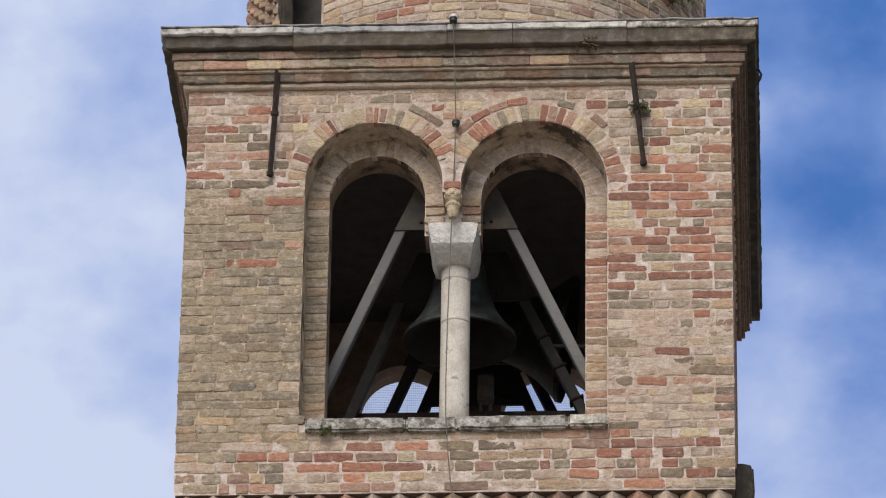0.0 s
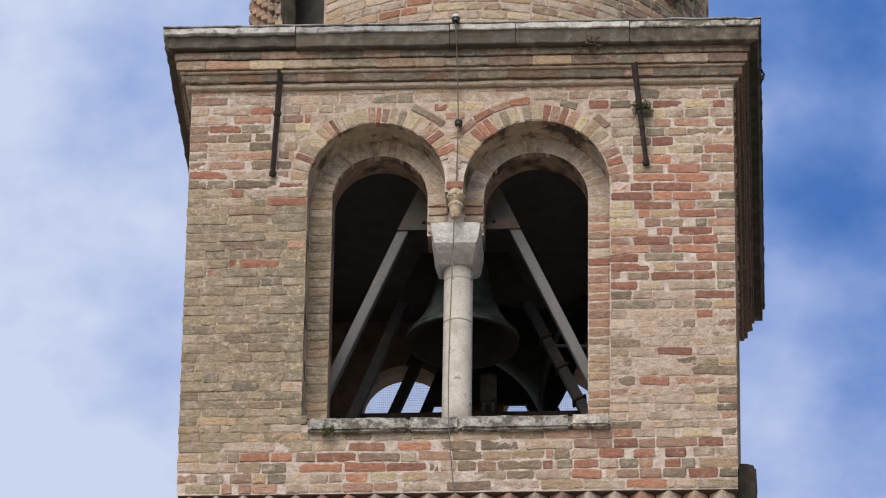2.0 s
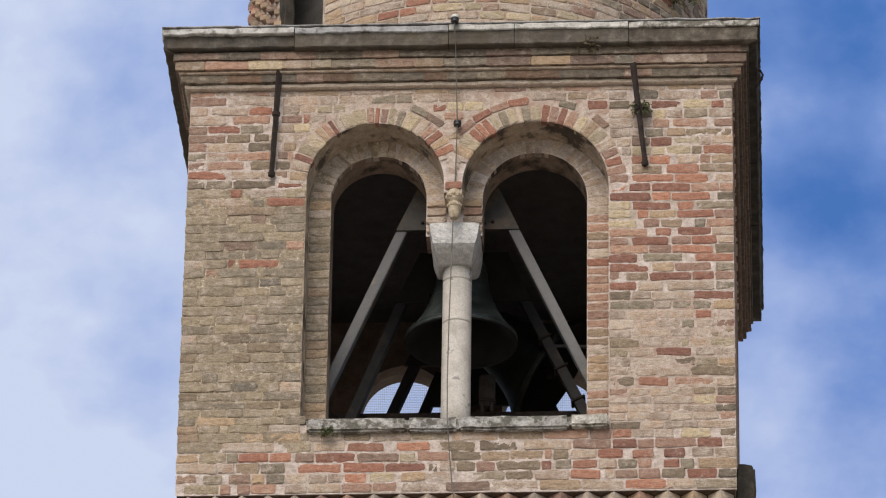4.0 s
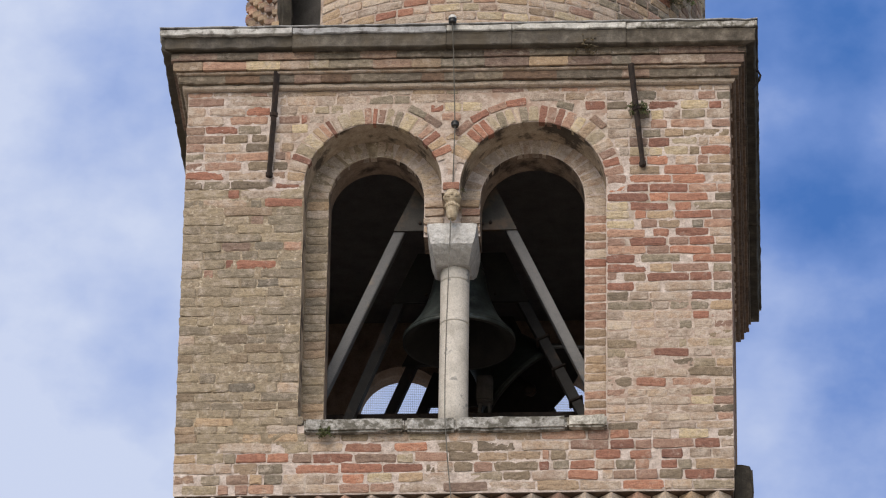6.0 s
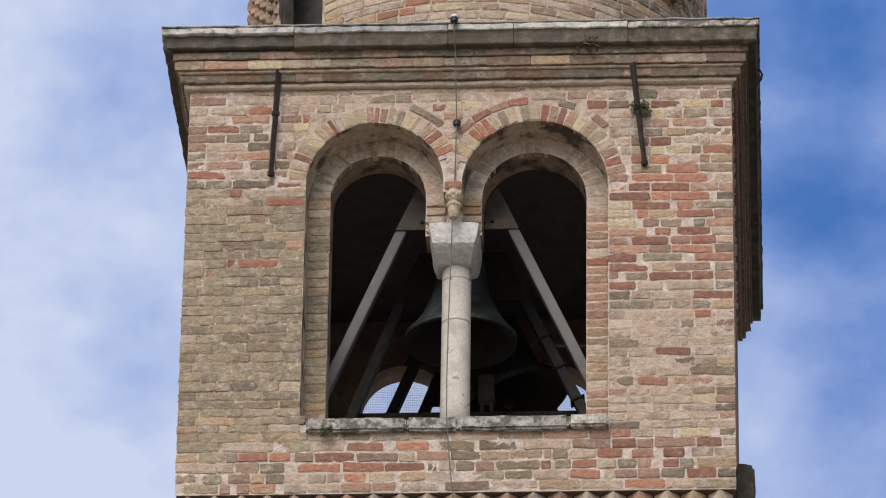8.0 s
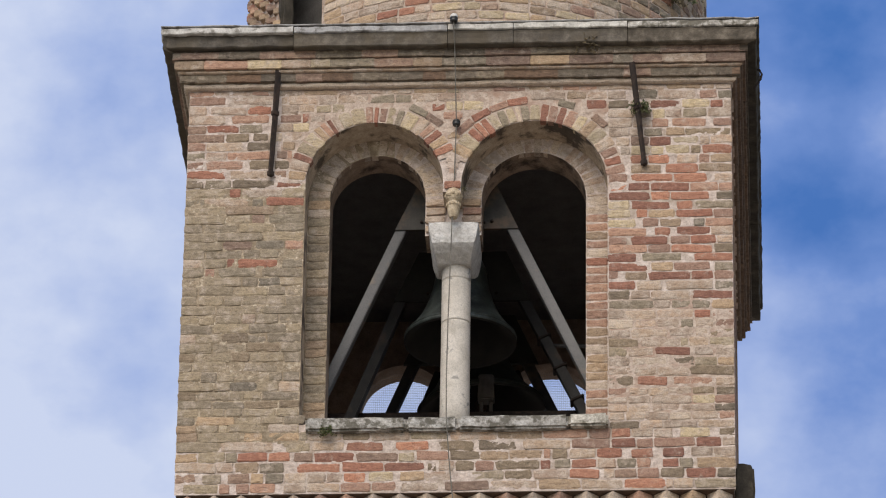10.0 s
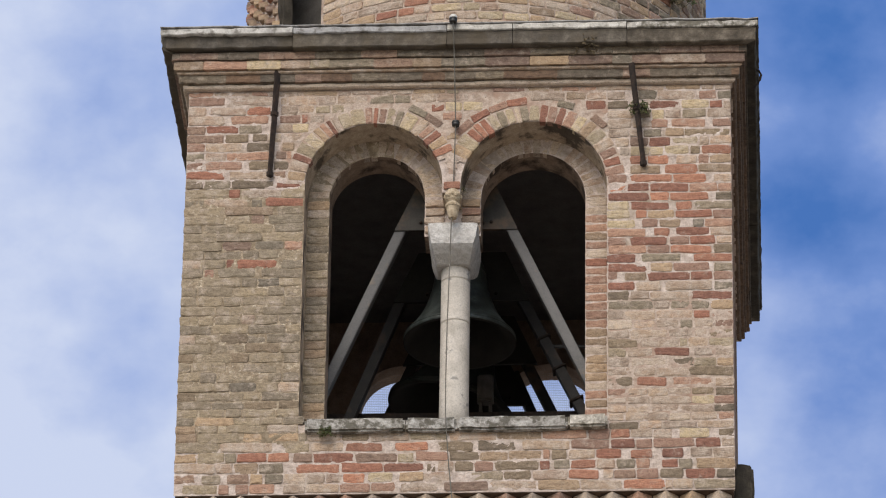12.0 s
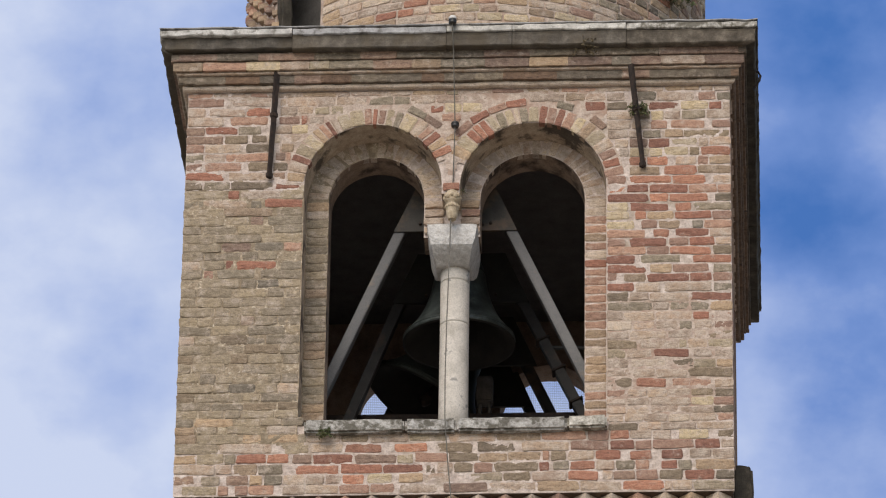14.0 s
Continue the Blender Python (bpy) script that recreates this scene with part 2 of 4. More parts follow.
def cloud_material():
    """Blue sky with drifting white cloud; local units are half the width of the view."""
    m = bpy.data.materials.new("blue_sky_with_white_cloud")
    m.use_nodes = True
    n, l = m.node_tree.nodes, m.node_tree.links
    n.clear()
    co, out, em = n.new("ShaderNodeTexCoord"), n.new("ShaderNodeOutputMaterial"), n.new("ShaderNodeEmission")
    sc = n.new("ShaderNodeVectorMath")
    sc.operation = "MULTIPLY"
    sc.inputs[1].default_value = (1 / 187.5, 1 / 187.5, 0)
    l.new(co.outputs["Object"], sc.inputs[0])

    def cloud_noise(scale, stretch, seed, rough=0.5):
        v, t = n.new("ShaderNodeVectorMath"), n.new("ShaderNodeTexNoise")
        v.operation = "MULTIPLY_ADD"
        v.inputs[1].default_value, v.inputs[2].default_value = stretch, (seed, seed * 1.7, 0)
        l.new(sc.outputs[0], v.inputs[0])
        l.new(v.outputs[0], t.inputs["Vector"])
        t.inputs["Scale"].default_value, t.inputs["Detail"].default_value, t.inputs["Roughness"].default_value = scale, 6, rough
        return t.outputs["Fac"]

    def math(op, a, b):
        k = n.new("ShaderNodeMath")
        k.operation = op
        for s, v in zip(k.inputs, (a, b)):
            if isinstance(v, bpy.types.NodeSocket):
                l.new(v, s)
            else:
                s.default_value = v
        return k.outputs[0]

    def hole(x, y, wx, wy, depth):
        """A clearer patch of sky."""
        v, ln = n.new("ShaderNodeVectorMath"), n.new("ShaderNodeVectorMath")
        v.operation, ln.operation = "MULTIPLY_ADD", "LENGTH"
        v.inputs[1].default_value, v.inputs[2].default_value = (1 / wx, 1 / wy, 0), (-x / wx, -y / wy, 0)
        l.new(sc.outputs[0], v.inputs[0])
        l.new(v.outputs[0], ln.inputs[0])
        r = n.new("ShaderNodeMapRange")
        r.interpolation_type = "SMOOTHSTEP"
        for s, k in zip(("From Min", "From Max", "To Min", "To Max"), (0, 1, depth, 0)):
            r.inputs[s].default_value = k
        l.new(ln.outputs["Value"], r.inputs["Value"])
        return r.outputs["Result"]

    xyz = n.new("ShaderNodeSeparateXYZ")
    l.new(sc.outputs[0], xyz.inputs[0])
    cover = math("ADD", math("MULTIPLY", cloud_noise(1.7, (1, 1.2, 1), 3.1), 0.9), math("MULTIPLY", cloud_noise(5.5, (1, 1.3, 1), 7.3, 0.55), 0.27))
    cover = math("ADD", cover, math("MULTIPLY", xyz.outputs[0], -0.19))
    cover = math("ADD", cover, math("MULTIPLY", xyz.outputs[1], -0.14))
    for x, y, wx, wy, depth in ((0.88, 0.12, 0.36, 0.22, 0.36), (0.80, 0.46, 0.6, 0.36, 0.20), (-0.68, 0.34, 0.30, 0.36, 0.17), (-0.92, 0.44, 0.24, 0.34, -0.12), (0.85, -0.25, 0.5, 0.3, -0.04), (-0.85, -0.4, 0.6, 0.4, -0.06)):
        cover = math("SUBTRACT", cover, hole(x, y, wx, wy, depth))
    col = ramp(n, l, cover, [(0.12, (0.065, 0.175, 0.49)), (0.34, (0.17, 0.285, 0.625)), (0.54, (0.36, 0.462, 0.76)), (0.78, (0.595, 0.668, 0.865))])
    l.new(col, em.inputs["Color"])
    l.new(em.outputs[0], out.inputs["Surface"])
    return m


# ---- mesh helpers ----
rng = random.Random(7)


def mesh_of(name, verts, faces, material=None, smooth=False):
    me = bpy.data.meshes.new(name)
    me.from_pydata([tuple(v) for v in verts], [], faces)
    if material:
        me.materials.append(material)
    if smooth:
        me.polygons.foreach_set("use_smooth", [True] * len(me.polygons))
    me.update()
    return me


def tidy(me):
    bm = bmesh.new()
    bm.from_mesh(me)
    bmesh.ops.recalc_face_normals(bm, faces=bm.faces)
    bm.to_mesh(me)
    bm.free()
    return me


def part(name, me, parent, label="", kind="", at=None):
    ob = new(name, me)
    ob.parent = parent
    if at is not None:
        ob.matrix_basis = at
    return tagged(ob, label, kind=kind)


def thing(name, label, category, group="", kind="", at=None, me=None):
    ob = new(name, me)
    if at is not None:
        ob.matrix_basis = at
    return tagged(ob, label, category, group, kind)


def box_data(x0, x1, y0, y1, z0, z1):
    v = [(x, y, z) for x in (x0, x1) for y in (y0, y1) for z in (z0, z1)]
    f = [(0, 1, 3, 2), (4, 6, 7, 5), (0, 4, 5, 1), (2, 3, 7, 6), (0, 2, 6, 4), (1, 5, 7, 3)]
    return v, f


def join(pieces):
    vs, fs = [], []
    for v, f in pieces:
        k = len(vs)
        vs += [tuple(p) for p in v]
        fs += [tuple(i + k for i in q) for q in f]
    return vs, fs


def bevelled(name, x0, x1, y0, y1, z0, z1, material, r=0.006, rough=0.0, cuts=0, seed=1):
    """A block with rounded, and if wanted uneven, edges."""
    v, f = box_data(x0, x1, y0, y1, z0, z1)
    bm = bmesh.new()
    bv = [bm.verts.new(p) for p in v]
    for q in f:
        bm.faces.new([bv[i] for i in q])
    bmesh.ops.recalc_face_normals(bm, faces=bm.faces)
    if cuts:
        long_edges = [e for e in bm.edges if e.calc_length() > 0.12]
        bmesh.ops.subdivide_edges(bm, edges=long_edges, cuts=cuts, use_grid_fill=True)
    if rough:
        for k in bm.verts:
            k.co += Vector(noise.noise_vector(k.co * 9 + Vector((seed, 0, 0)))) * rough
    sharp = [e for e in bm.edges if len(e.link_faces) == 2 and e.calc_face_angle(0) > 0.9]
    bmesh.ops.bevel(bm, geom=sharp, offset=r, segments=2, affect="EDGES")
    me = bpy.data.meshes.new(name)
    bm.to_mesh(me)
    bm.free()
    me.materials.append(material)
    return me


def tube_data(points, radius, sides=8):
    vs, fs = [], []
    pts = [Vector(p) for p in points]
    for i, p in enumerate(pts):
        d = (pts[min(i + 1, len(pts) - 1)] - pts[max(i - 1, 0)]).normalized()
        a = d.orthogonal().normalized() if abs(d.z) < 0.9 else d.cross(Vector((0, 1, 0))).normalized()
        b = d.cross(a)
        for k in range(sides):
            w = 2 * math.pi * k / sides
            vs.append(p + (a * math.cos(w) + b * math.sin(w)) * radius)
    for i in range(len(pts) - 1):
        for k in range(sides):
            j = (k + 1) % sides
            fs.append((i * sides + k, i * sides + j, (i + 1) * sides + j, (i + 1) * sides + k))
    fs.append(tuple(range(sides))[::-1])
    fs.append(tuple(range((len(pts) - 1) * sides, len(pts) * sides)))
    return vs, fs


def turned_data(profile, sides=48, closed=False):
    """A body of revolution round z from (radius, height) pairs."""
    vs, fs = [], []
    for r, z in profile:
        for k in range(sides):
            w = 2 * math.pi * k / sides
            vs.append((r * math.cos(w), r * math.sin(w), z))
    for i in range(len(profile) - 1):
        for k in range(sides):
            j = (k + 1) % sides
            fs.append((i * sides + k, i * sides + j, (i + 1) * sides + j, (i + 1) * sides + k))
    if closed:
        fs.append(tuple(range(sides))[::-1])
        fs.append(tuple(range((len(profile) - 1) * sides, len(profile) * sides)))
    return vs, fs


# bricks: a few worn shapes, stretched to length
COLS, ROWS = (-0.5, -0.44, 0.02, 0.44, 0.5), (-0.5, -0.33, 0.33, 0.5)


def brick_shape(seed, length, height=0.061, deep=0.06, wear=1.2, corner=0.6):
    r = random.Random(seed)
    vs, index = [], {}
    tilt = r.uniform(-0.03, 0.03)
    for i, u in enumerate(COLS):
        for j, w in enumerate(ROWS):
            rim_x, rim_z = i in (0, 4), j in (0, 3)
            rim = rim_x or rim_z
            x = u * length + r.uniform(-0.004, 0.004) * wear
            z = w * height + r.uniform(-0.0035, 0.0035) * wear + tilt * u * height
            if rim_x and rim_z:
                x -= math.copysign(r.uniform(0.002, 0.010) * corner, u)
                z -= math.copysign(r.uniform(0.004, 0.013) * corner, w)
            y = r.uniform(0.001, 0.0042) if rim else r.uniform(-0.002, 0.002)
            index[i, j] = len(vs)
            vs.append((x, y * wear, z))
    fs = [(index[i, j], index[i + 1, j], index[i + 1, j + 1], index[i, j + 1]) for i in range(4) for j in range(3)]
    ring = [(i, 0) for i in range(5)] + [(4, j) for j in (1, 2, 3)] + [(i, 3) for i in (3, 2, 1, 0)] + [(0, j) for j in (2, 1)]
    back = []
    for k in ring:
        x, y, z = vs[index[k]]
        back.append(len(vs))
        vs.append((x, deep, z))
    for a in range(len(ring)):
        b = (a + 1) % len(ring)
        fs.append((index[ring[b]], index[ring[a]], back[a], back[b]))
    return vs, fs


SHAPES = {}
for size, length in (("long", 0.25), ("mid", 0.18), ("short", 0.115)):
    SHAPES[size] = [brick_shape(hash_seed, length) for hash_seed in range(len(size) * 40, len(size) * 40 + 8)]
SHAPES["bar"] = [brick_shape(seed, 0.30, wear=1.0, corner=0.15) for seed in range(700, 708)]
SHAPE_LENGTH = {"bar": 0.30, "long": 0.25, "mid": 0.18, "short": 0.115}
BRICK_MESHES = {}


def brick_object(spec, parent):
    """One brick as an object on a shared mesh. spec: size, variant, kind, pose."""
    size, variant, kind, m = spec
    key = (size, variant)
    if key not in BRICK_MESHES:
        BRICK_MESHES[key] = mesh_of("brick", *SHAPES[size][variant], BRICK["tan"])
    ob = part("brick", BRICK_MESHES[key], parent, at=m)
    ob.material_slots[0].link = "OBJECT"
    ob.material_slots[0].material = BRICK[kind]
    return ob


def brick_stuff(name, specs, parent, label):
    """Many bricks joined in one mesh."""
    vs, fs, mats = [], [], []
    for size, variant, kind, m in specs:
        v, f = SHAPES[size][variant]
        k = len(vs)
        vs += [tuple(m @ Vector(p)) for p in v]
        fs += [tuple(i + k for i in q) for q in f]
        mats += [KINDS.index(kind)] * len(f)
    me = mesh_of(name, vs, fs)
    for k in KINDS:
        me.materials.append(BRICK[k])
    me.polygons.foreach_set("material_index", mats)
    me.update()
    return part(name, me, parent, label, "stuff")


def spec_at(x, y, z, length, height, kind, turn=0.0, spin=0.0, size=None, lean=0.02):
    size = size or ("long" if length > 0.21 else "mid" if length > 0.145 else "short")
    m = Matrix.Translation((x, y, z)) @ Matrix.Rotation(turn, 4, "Z") @ Matrix.Rotation(rng.gauss(0, lean), 4, "X") @ Matrix.Rotation(spin, 4, "Y")
    m = m @ Matrix.Diagonal((length / SHAPE_LENGTH[size], 1, height / 0.061, 1))
    return size, rng.randrange(8), kind, m


def choose(weights):
    names = list(weights)
    return rng.choices(names, [weights[k] for k in names])[0]


# ---- the tower ----
FLOOR_Z, SILL_Z, WALL_TOP, BAND_Z = 20.85, 20.985, 23.733, 20.406
LEFT_ARCH, RIGHT_ARCH = (-0.617, 0.503, 22.946), (0.553, 0.535, 22.912)      # centre x, radius, springing height
LEFT_IN, RIGHT_IN = (-0.606, 0.351, 22.97), (0.540, 0.383, 22.95)
JAMB_L, JAMB_R, IN_L, IN_R = -1.120, 1.088, -0.957, 0.923
STEP_Y, BACK_Y = 0.26, 0.53

tower = thing("bell_tower", "old brick bell tower with a twin-arched belfry opening and moulded cornice", "tower")


def arch_top(x, left, right, middle):
    for cx, r, zs in (left, right):
        if abs(x - cx) <= r:
            return zs + math.sqrt(max(r * r - (x - cx) ** 2, 0))
    return middle


def wall_with_arches(x0, x1, y0, y1, z0, z1, sill, left, right, middle, jamb0, jamb1):
    """A wall slab with a twin arched opening: front, back, soffit, jambs and sill faces."""
    xs = {x0, x1, jamb0, jamb1}
    for cx, r, zs in (left, right):
        xs |= {round(max(jamb0, min(jamb1, cx - r * math.cos(math.pi * k / 28))), 5) for k in range(29)}
    xs = sorted(xs)
    vs, fs = [], []

    def quad(*pts):
        k = len(vs)
        vs.extend(pts)
        fs.append(tuple(range(k, k + len(pts))))

    for a, b in zip(xs, xs[1:]):
        mid = (a + b) / 2
        if mid < jamb0 or mid > jamb1:
            spans, soffit = [(z0, z0, z1, z1)], None
        else:
            inside = any(abs(mid - cx) < r for cx, r, zs in (left, right))
            if inside:
                ta, tb = (min(arch_top(mid + (q - mid) * 0.9999, left, right, middle), z1) for q in (a, b))
            else:
                ta = tb = middle
            spans, soffit = [(z0, z0, sill, sill), (ta, tb, z1, z1)], (ta, tb)
        for la, lb, ua, ub in spans:
            quad((a, y0, la), (b, y0, lb), (b, y0, ub), (a, y0, ua))
            quad((b, y1, lb), (a, y1, la), (a, y1, ua), (b, y1, ub))
        if soffit:
            quad((a, y0, soffit[0]), (b, y0, soffit[1]), (b, y1, soffit[1]), (a, y1, soffit[0]))
            quad((b, y0, sill), (a, y0, sill), (a, y1, sill), (b, y1, sill))
    for cx, r, zs in (left, right):
        for x, sign in ((cx - r, -1), (cx + r, 1)):
            outer = (sign < 0 and cx == left[0]) or (sign > 0 and cx == right[0])
            x = jamb0 if outer and sign < 0 else jamb1 if outer else x
            low = sill if outer else middle
            quad((x, y0, low), (x, y1, low), (x, y1, zs), (x, y0, zs))
    for x in (x0, x1):
        quad((x, y0, z0), (x, y1, z0), (x, y1, z1), (x, y0, z1))
    quad((x0, y0, z1), (x1, y0, z1), (x1, y1, z1), (x0, y1, z1))
    quad((x0, y0, z0), (x1, y0, z0), (x1, y1, z0), (x0, y1, z0))
    return vs, fs


IN = 0.014   # mortar lies this far behind the brick faces
outer = wall_with_arches(-1.985, 1.985, IN, STEP_Y + IN, BAND_Z, WALL_TOP, SILL_Z - 0.02, LEFT_ARCH, RIGHT_ARCH, 22.86, JAMB_L, JAMB_R)
inner = wall_with_arches(-1.985, 1.985, STEP_Y + IN + 0.001, BACK_Y, BAND_Z, WALL_TOP, SILL_Z - 0.02, LEFT_IN, RIGHT_IN, 22.64, IN_L, IN_R)
def mortar_sheet():
    """Uneven pointing over the whole front, raised and smeared in places, deeply worn in others."""
    step = 0.0125
    nx, nz = int(3.988 / step), int((WALL_TOP - BAND_Z) / step)
    vs, fs, mats = [], [], []
    for j in range(nz + 1):
        z = BAND_Z + 0.002 + j * step
        for i in range(nx + 1):
            x = -1.994 + i * step
            patch = noise.noise((x * 1.6, z * 1.9, 7.0))
            base, rough = 0.0058 - 0.0028 * patch, 0.64
            if x < JAMB_L:
                base += 0.0006 * min(max((23.05 - z) / 0.25, 0), 1)
                rough = 0.9
            elif x > JAMB_R:
                base += 0.0010 - 0.0036 * min(max(1.2 - abs(z - 21.40) / 0.45, 0), 1) * (0.75 + patch)
                rough = 0.6
            elif z > 23.0:
                base -= 0.0003
                rough = 0.62
            if z < 20.9:
                base += 0.0016
            y = base + rough * (0.005 * noise.noise((x * 17, z * 24, 1.0)) + 0.0042 * noise.noise((x * 48, z * 60, 3.0)))
            vs.append((x, min(y, 0.0135), z))
    for j in range(nz):
        for i in range(nx):
            x, z = -1.994 + (i + 0.5) * step, BAND_Z + (j + 0.5) * step
            if SILL_Z - 0.09 < z and JAMB_L - 0.004 < x < JAMB_R + 0.004:
                if z < 22.86 or any(math.hypot(x - cx, z - zs) < r + 0.05 for cx, r, zs in (LEFT_ARCH, RIGHT_ARCH)):
                    continue
            a = j * (nx + 1) + i
            fs.append((a, a + 1, a + nx + 2, a + nx + 1))
            edge = noise.noise((x * 6, z * 6, 2.0)) * 0.12
            old = x < JAMB_L + 0.05 and 20.8 < z + edge < 22.92
            buff = (x > JAMB_R and 20.98 < z + edge < 21.95) or (JAMB_L - 0.15 + edge < x < JAMB_R + edge and z > 23.0) 
            mats.append(1 if old else 2 if buff else 0)
    me = mesh_of("pointing", vs, fs, MORTAR)
    me.materials.append(OLD_MORTAR)
    me.materials.append(BUFF_SMEAR)
    me.polygons.foreach_set("material_index", mats)
    return me


front_wall = part("front_wall", mesh_of("front_wall", *outer, MORTAR), tower, "buff and red brick wall with pale lime joints")
part("pointing", mortar_sheet(), front_wall, "lime pointing smeared over the joints")
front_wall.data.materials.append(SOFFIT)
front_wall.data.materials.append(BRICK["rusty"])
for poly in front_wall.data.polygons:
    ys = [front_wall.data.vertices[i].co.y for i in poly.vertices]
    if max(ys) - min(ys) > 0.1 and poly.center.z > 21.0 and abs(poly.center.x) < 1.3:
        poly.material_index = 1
    # wall underside above the teeth: shade put into a dark brick colour
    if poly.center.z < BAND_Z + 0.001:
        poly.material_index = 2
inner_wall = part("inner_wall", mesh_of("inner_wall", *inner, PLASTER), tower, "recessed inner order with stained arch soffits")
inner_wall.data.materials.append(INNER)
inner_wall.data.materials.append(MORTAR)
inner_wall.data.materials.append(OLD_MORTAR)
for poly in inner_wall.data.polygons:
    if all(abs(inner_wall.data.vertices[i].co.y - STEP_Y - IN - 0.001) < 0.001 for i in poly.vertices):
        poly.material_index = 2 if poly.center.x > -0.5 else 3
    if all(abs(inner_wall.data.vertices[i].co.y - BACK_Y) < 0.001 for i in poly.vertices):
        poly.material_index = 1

# plain walls that close the belfry; the back wall has the same twin opening
back_v, back_f = join([wall_with_arches(-2, 2, 4.0 - STEP_Y, 4.0, BAND_Z, WALL_TOP, SILL_Z, LEFT_ARCH, RIGHT_ARCH, 22.86, JAMB_L, JAMB_R),
                       wall_with_arches(-2, 2, 4.0 - BACK_Y, 4.0 - STEP_Y - 0.001, BAND_Z, WALL_TOP, SILL_Z, (-0.614, 0.342, 22.922), (*RIGHT_IN[:2], 22.882), 22.60, IN_L, IN_R)])
part("back_wall", mesh_of("back_wall", back_v, back_f, INNER), tower, "dark brick back wall with two arched openings")
# side openings are out of view; solid walls added to keep the belfry dark
for x0, x1 in ((-1.99, -1.47), (1.47, 1.99)):
    me = mesh_of("side_wall", *box_data(x0, x1, BACK_Y + 0.001, 4.0 - BACK_Y - 0.001, BAND_Z, WALL_TOP), SHAFT)
    me.materials.append(INNER)
    me.polygons[0 if x0 > 0 else 1].material_index = 1
    part("side_wall", me, tower, "plain brick side wall")
part("belfry_floor", mesh_of("belfry_floor", *box_data(-1.469, 1.469, BACK_Y + 0.002, 3.468, BAND_Z, FLOOR_Z), TIMBER), tower, "timber floor out of view, kept pale to bounce light")
part("ceiling", mesh_of("ceiling", *box_data(-1.468, 1.468, BACK_Y + 0.002, 3.468, WALL_TOP - 0.08, WALL_TOP - 0.004), DARK_BOARDS), tower, "dark boarded ceiling of the belfry")
part("shaft", tidy(mesh_of("shaft", *join([box_data(-1.99, 1.99, 0.012, 3.99, 0, 20.326), box_data(-1.87, 1.87, 0.192, 3.87, 20.326, BAND_Z)]), SHAFT)), tower, "plain brick tower shaft")

# brick courses of the front
PITCH = 0.0726
RED_SPOTS = ((1.03, 23.60), (-0.12, 23.57), (0.40, 23.66))
YELLOW_SPOTS = ((-0.62, 23.57), (0.05, 23.57), (-0.95, 23.57))
GREY_SPOTS = ((-0.50, 23.66), (1.12, 23.53))


def front_kind(x, z):
    for spots, kind in ((YELLOW_SPOTS, "yellow"), (GREY_SPOTS, "grey")):
        if any(abs(x - a) < 0.10 and abs(z - b) < PITCH * 0.5 for a, b in spots):
            return kind
    for a, b in RED_SPOTS:
        if abs(x - a) < 0.11 and abs(z - b) < PITCH * 0.52:
            return rng.choice(("red", "red", "orange"))
    if x < JAMB_L and z < 22.93:
        return choose({"olive": 9.0, "tan": 0.2, "grey": 0.8, "umber": 1.6, "faded_tan": 0.5})
    return choose({"faded_pink": 3.0, "faded_tan": 2.4, "pink": 1.6, "tan": 1.6, "olive": 0.6, "yellow": 0.7, "red": 0.5, "orange": 0.3})


def spans_of(z0, z1):
    """Free stretches of a course between the openings and their rings of arch bricks."""
    ring = 0.135
    cuts = []
    if z0 < SILL_Z and z1 > 20.885:
        cuts.append((-1.075, 1.098))
    elif z1 > SILL_Z:
        if z0 < 22.95:
            cuts.append((JAMB_L, JAMB_R))
        else:
            for cx, r, zs in (LEFT_ARCH, RIGHT_ARCH):
                h = max(z0 - zs, 0)
                rr = r + ring
                if h < rr:
                    w = math.sqrt(rr * rr - h * h)
                    cuts.append((cx - w, cx + w))
    free, at = [], -2.0
    for a, b in sorted(cuts):
        if a > at:
            free.append((at, a))
        at = max(at, b)
    if at < 2.0:
        free.append((at, 2.0))
    return [s for s in free if s[1] - s[0] > 0.05]


# bricks of each course from the tower's edge: colour letter, length in units of 2 cm; a dot is mortar, or a brick under a lime smear
LEFT_PIER = {
    1: "pe .1 Pg .3 T3 Pb",
    2: "P7 .1 Pe r9 .3 T7 T6",
    3: "Pe .2 pe .4 p8 r3",
    4: "b7 rc l9 .3 T8 y6",
    5: "be l9 .1 l6 .5 T9",
    6: "p7 Te .1 l9 .4 t5 p5",
    7: "g7 P8 pg .2 b4 p7",
    8: "p7 pe .2 l8 .1 l6 T5",
    9: "rf .1 Te .2 bc",
    10: "l7 la lg rb",
    11: "lf .1 r4 Tf l8",
    12: "g7 Tg .1 g4 .1 re",
    13: "lf ti .1 la",
    14: "lf l9 b5 .1 gd",
    15: "l7 ld ld gb",
    16: "lc lh lf",
    17: "le bb .1 ga p7",
    18: "l8 le l6 g7 l9",
    19: "T7 l9 r4 rf .1 g8",
    20: "l8 p4 .1 ge .2 lf",
    37: "t8 l8 y4 lf wc",
}
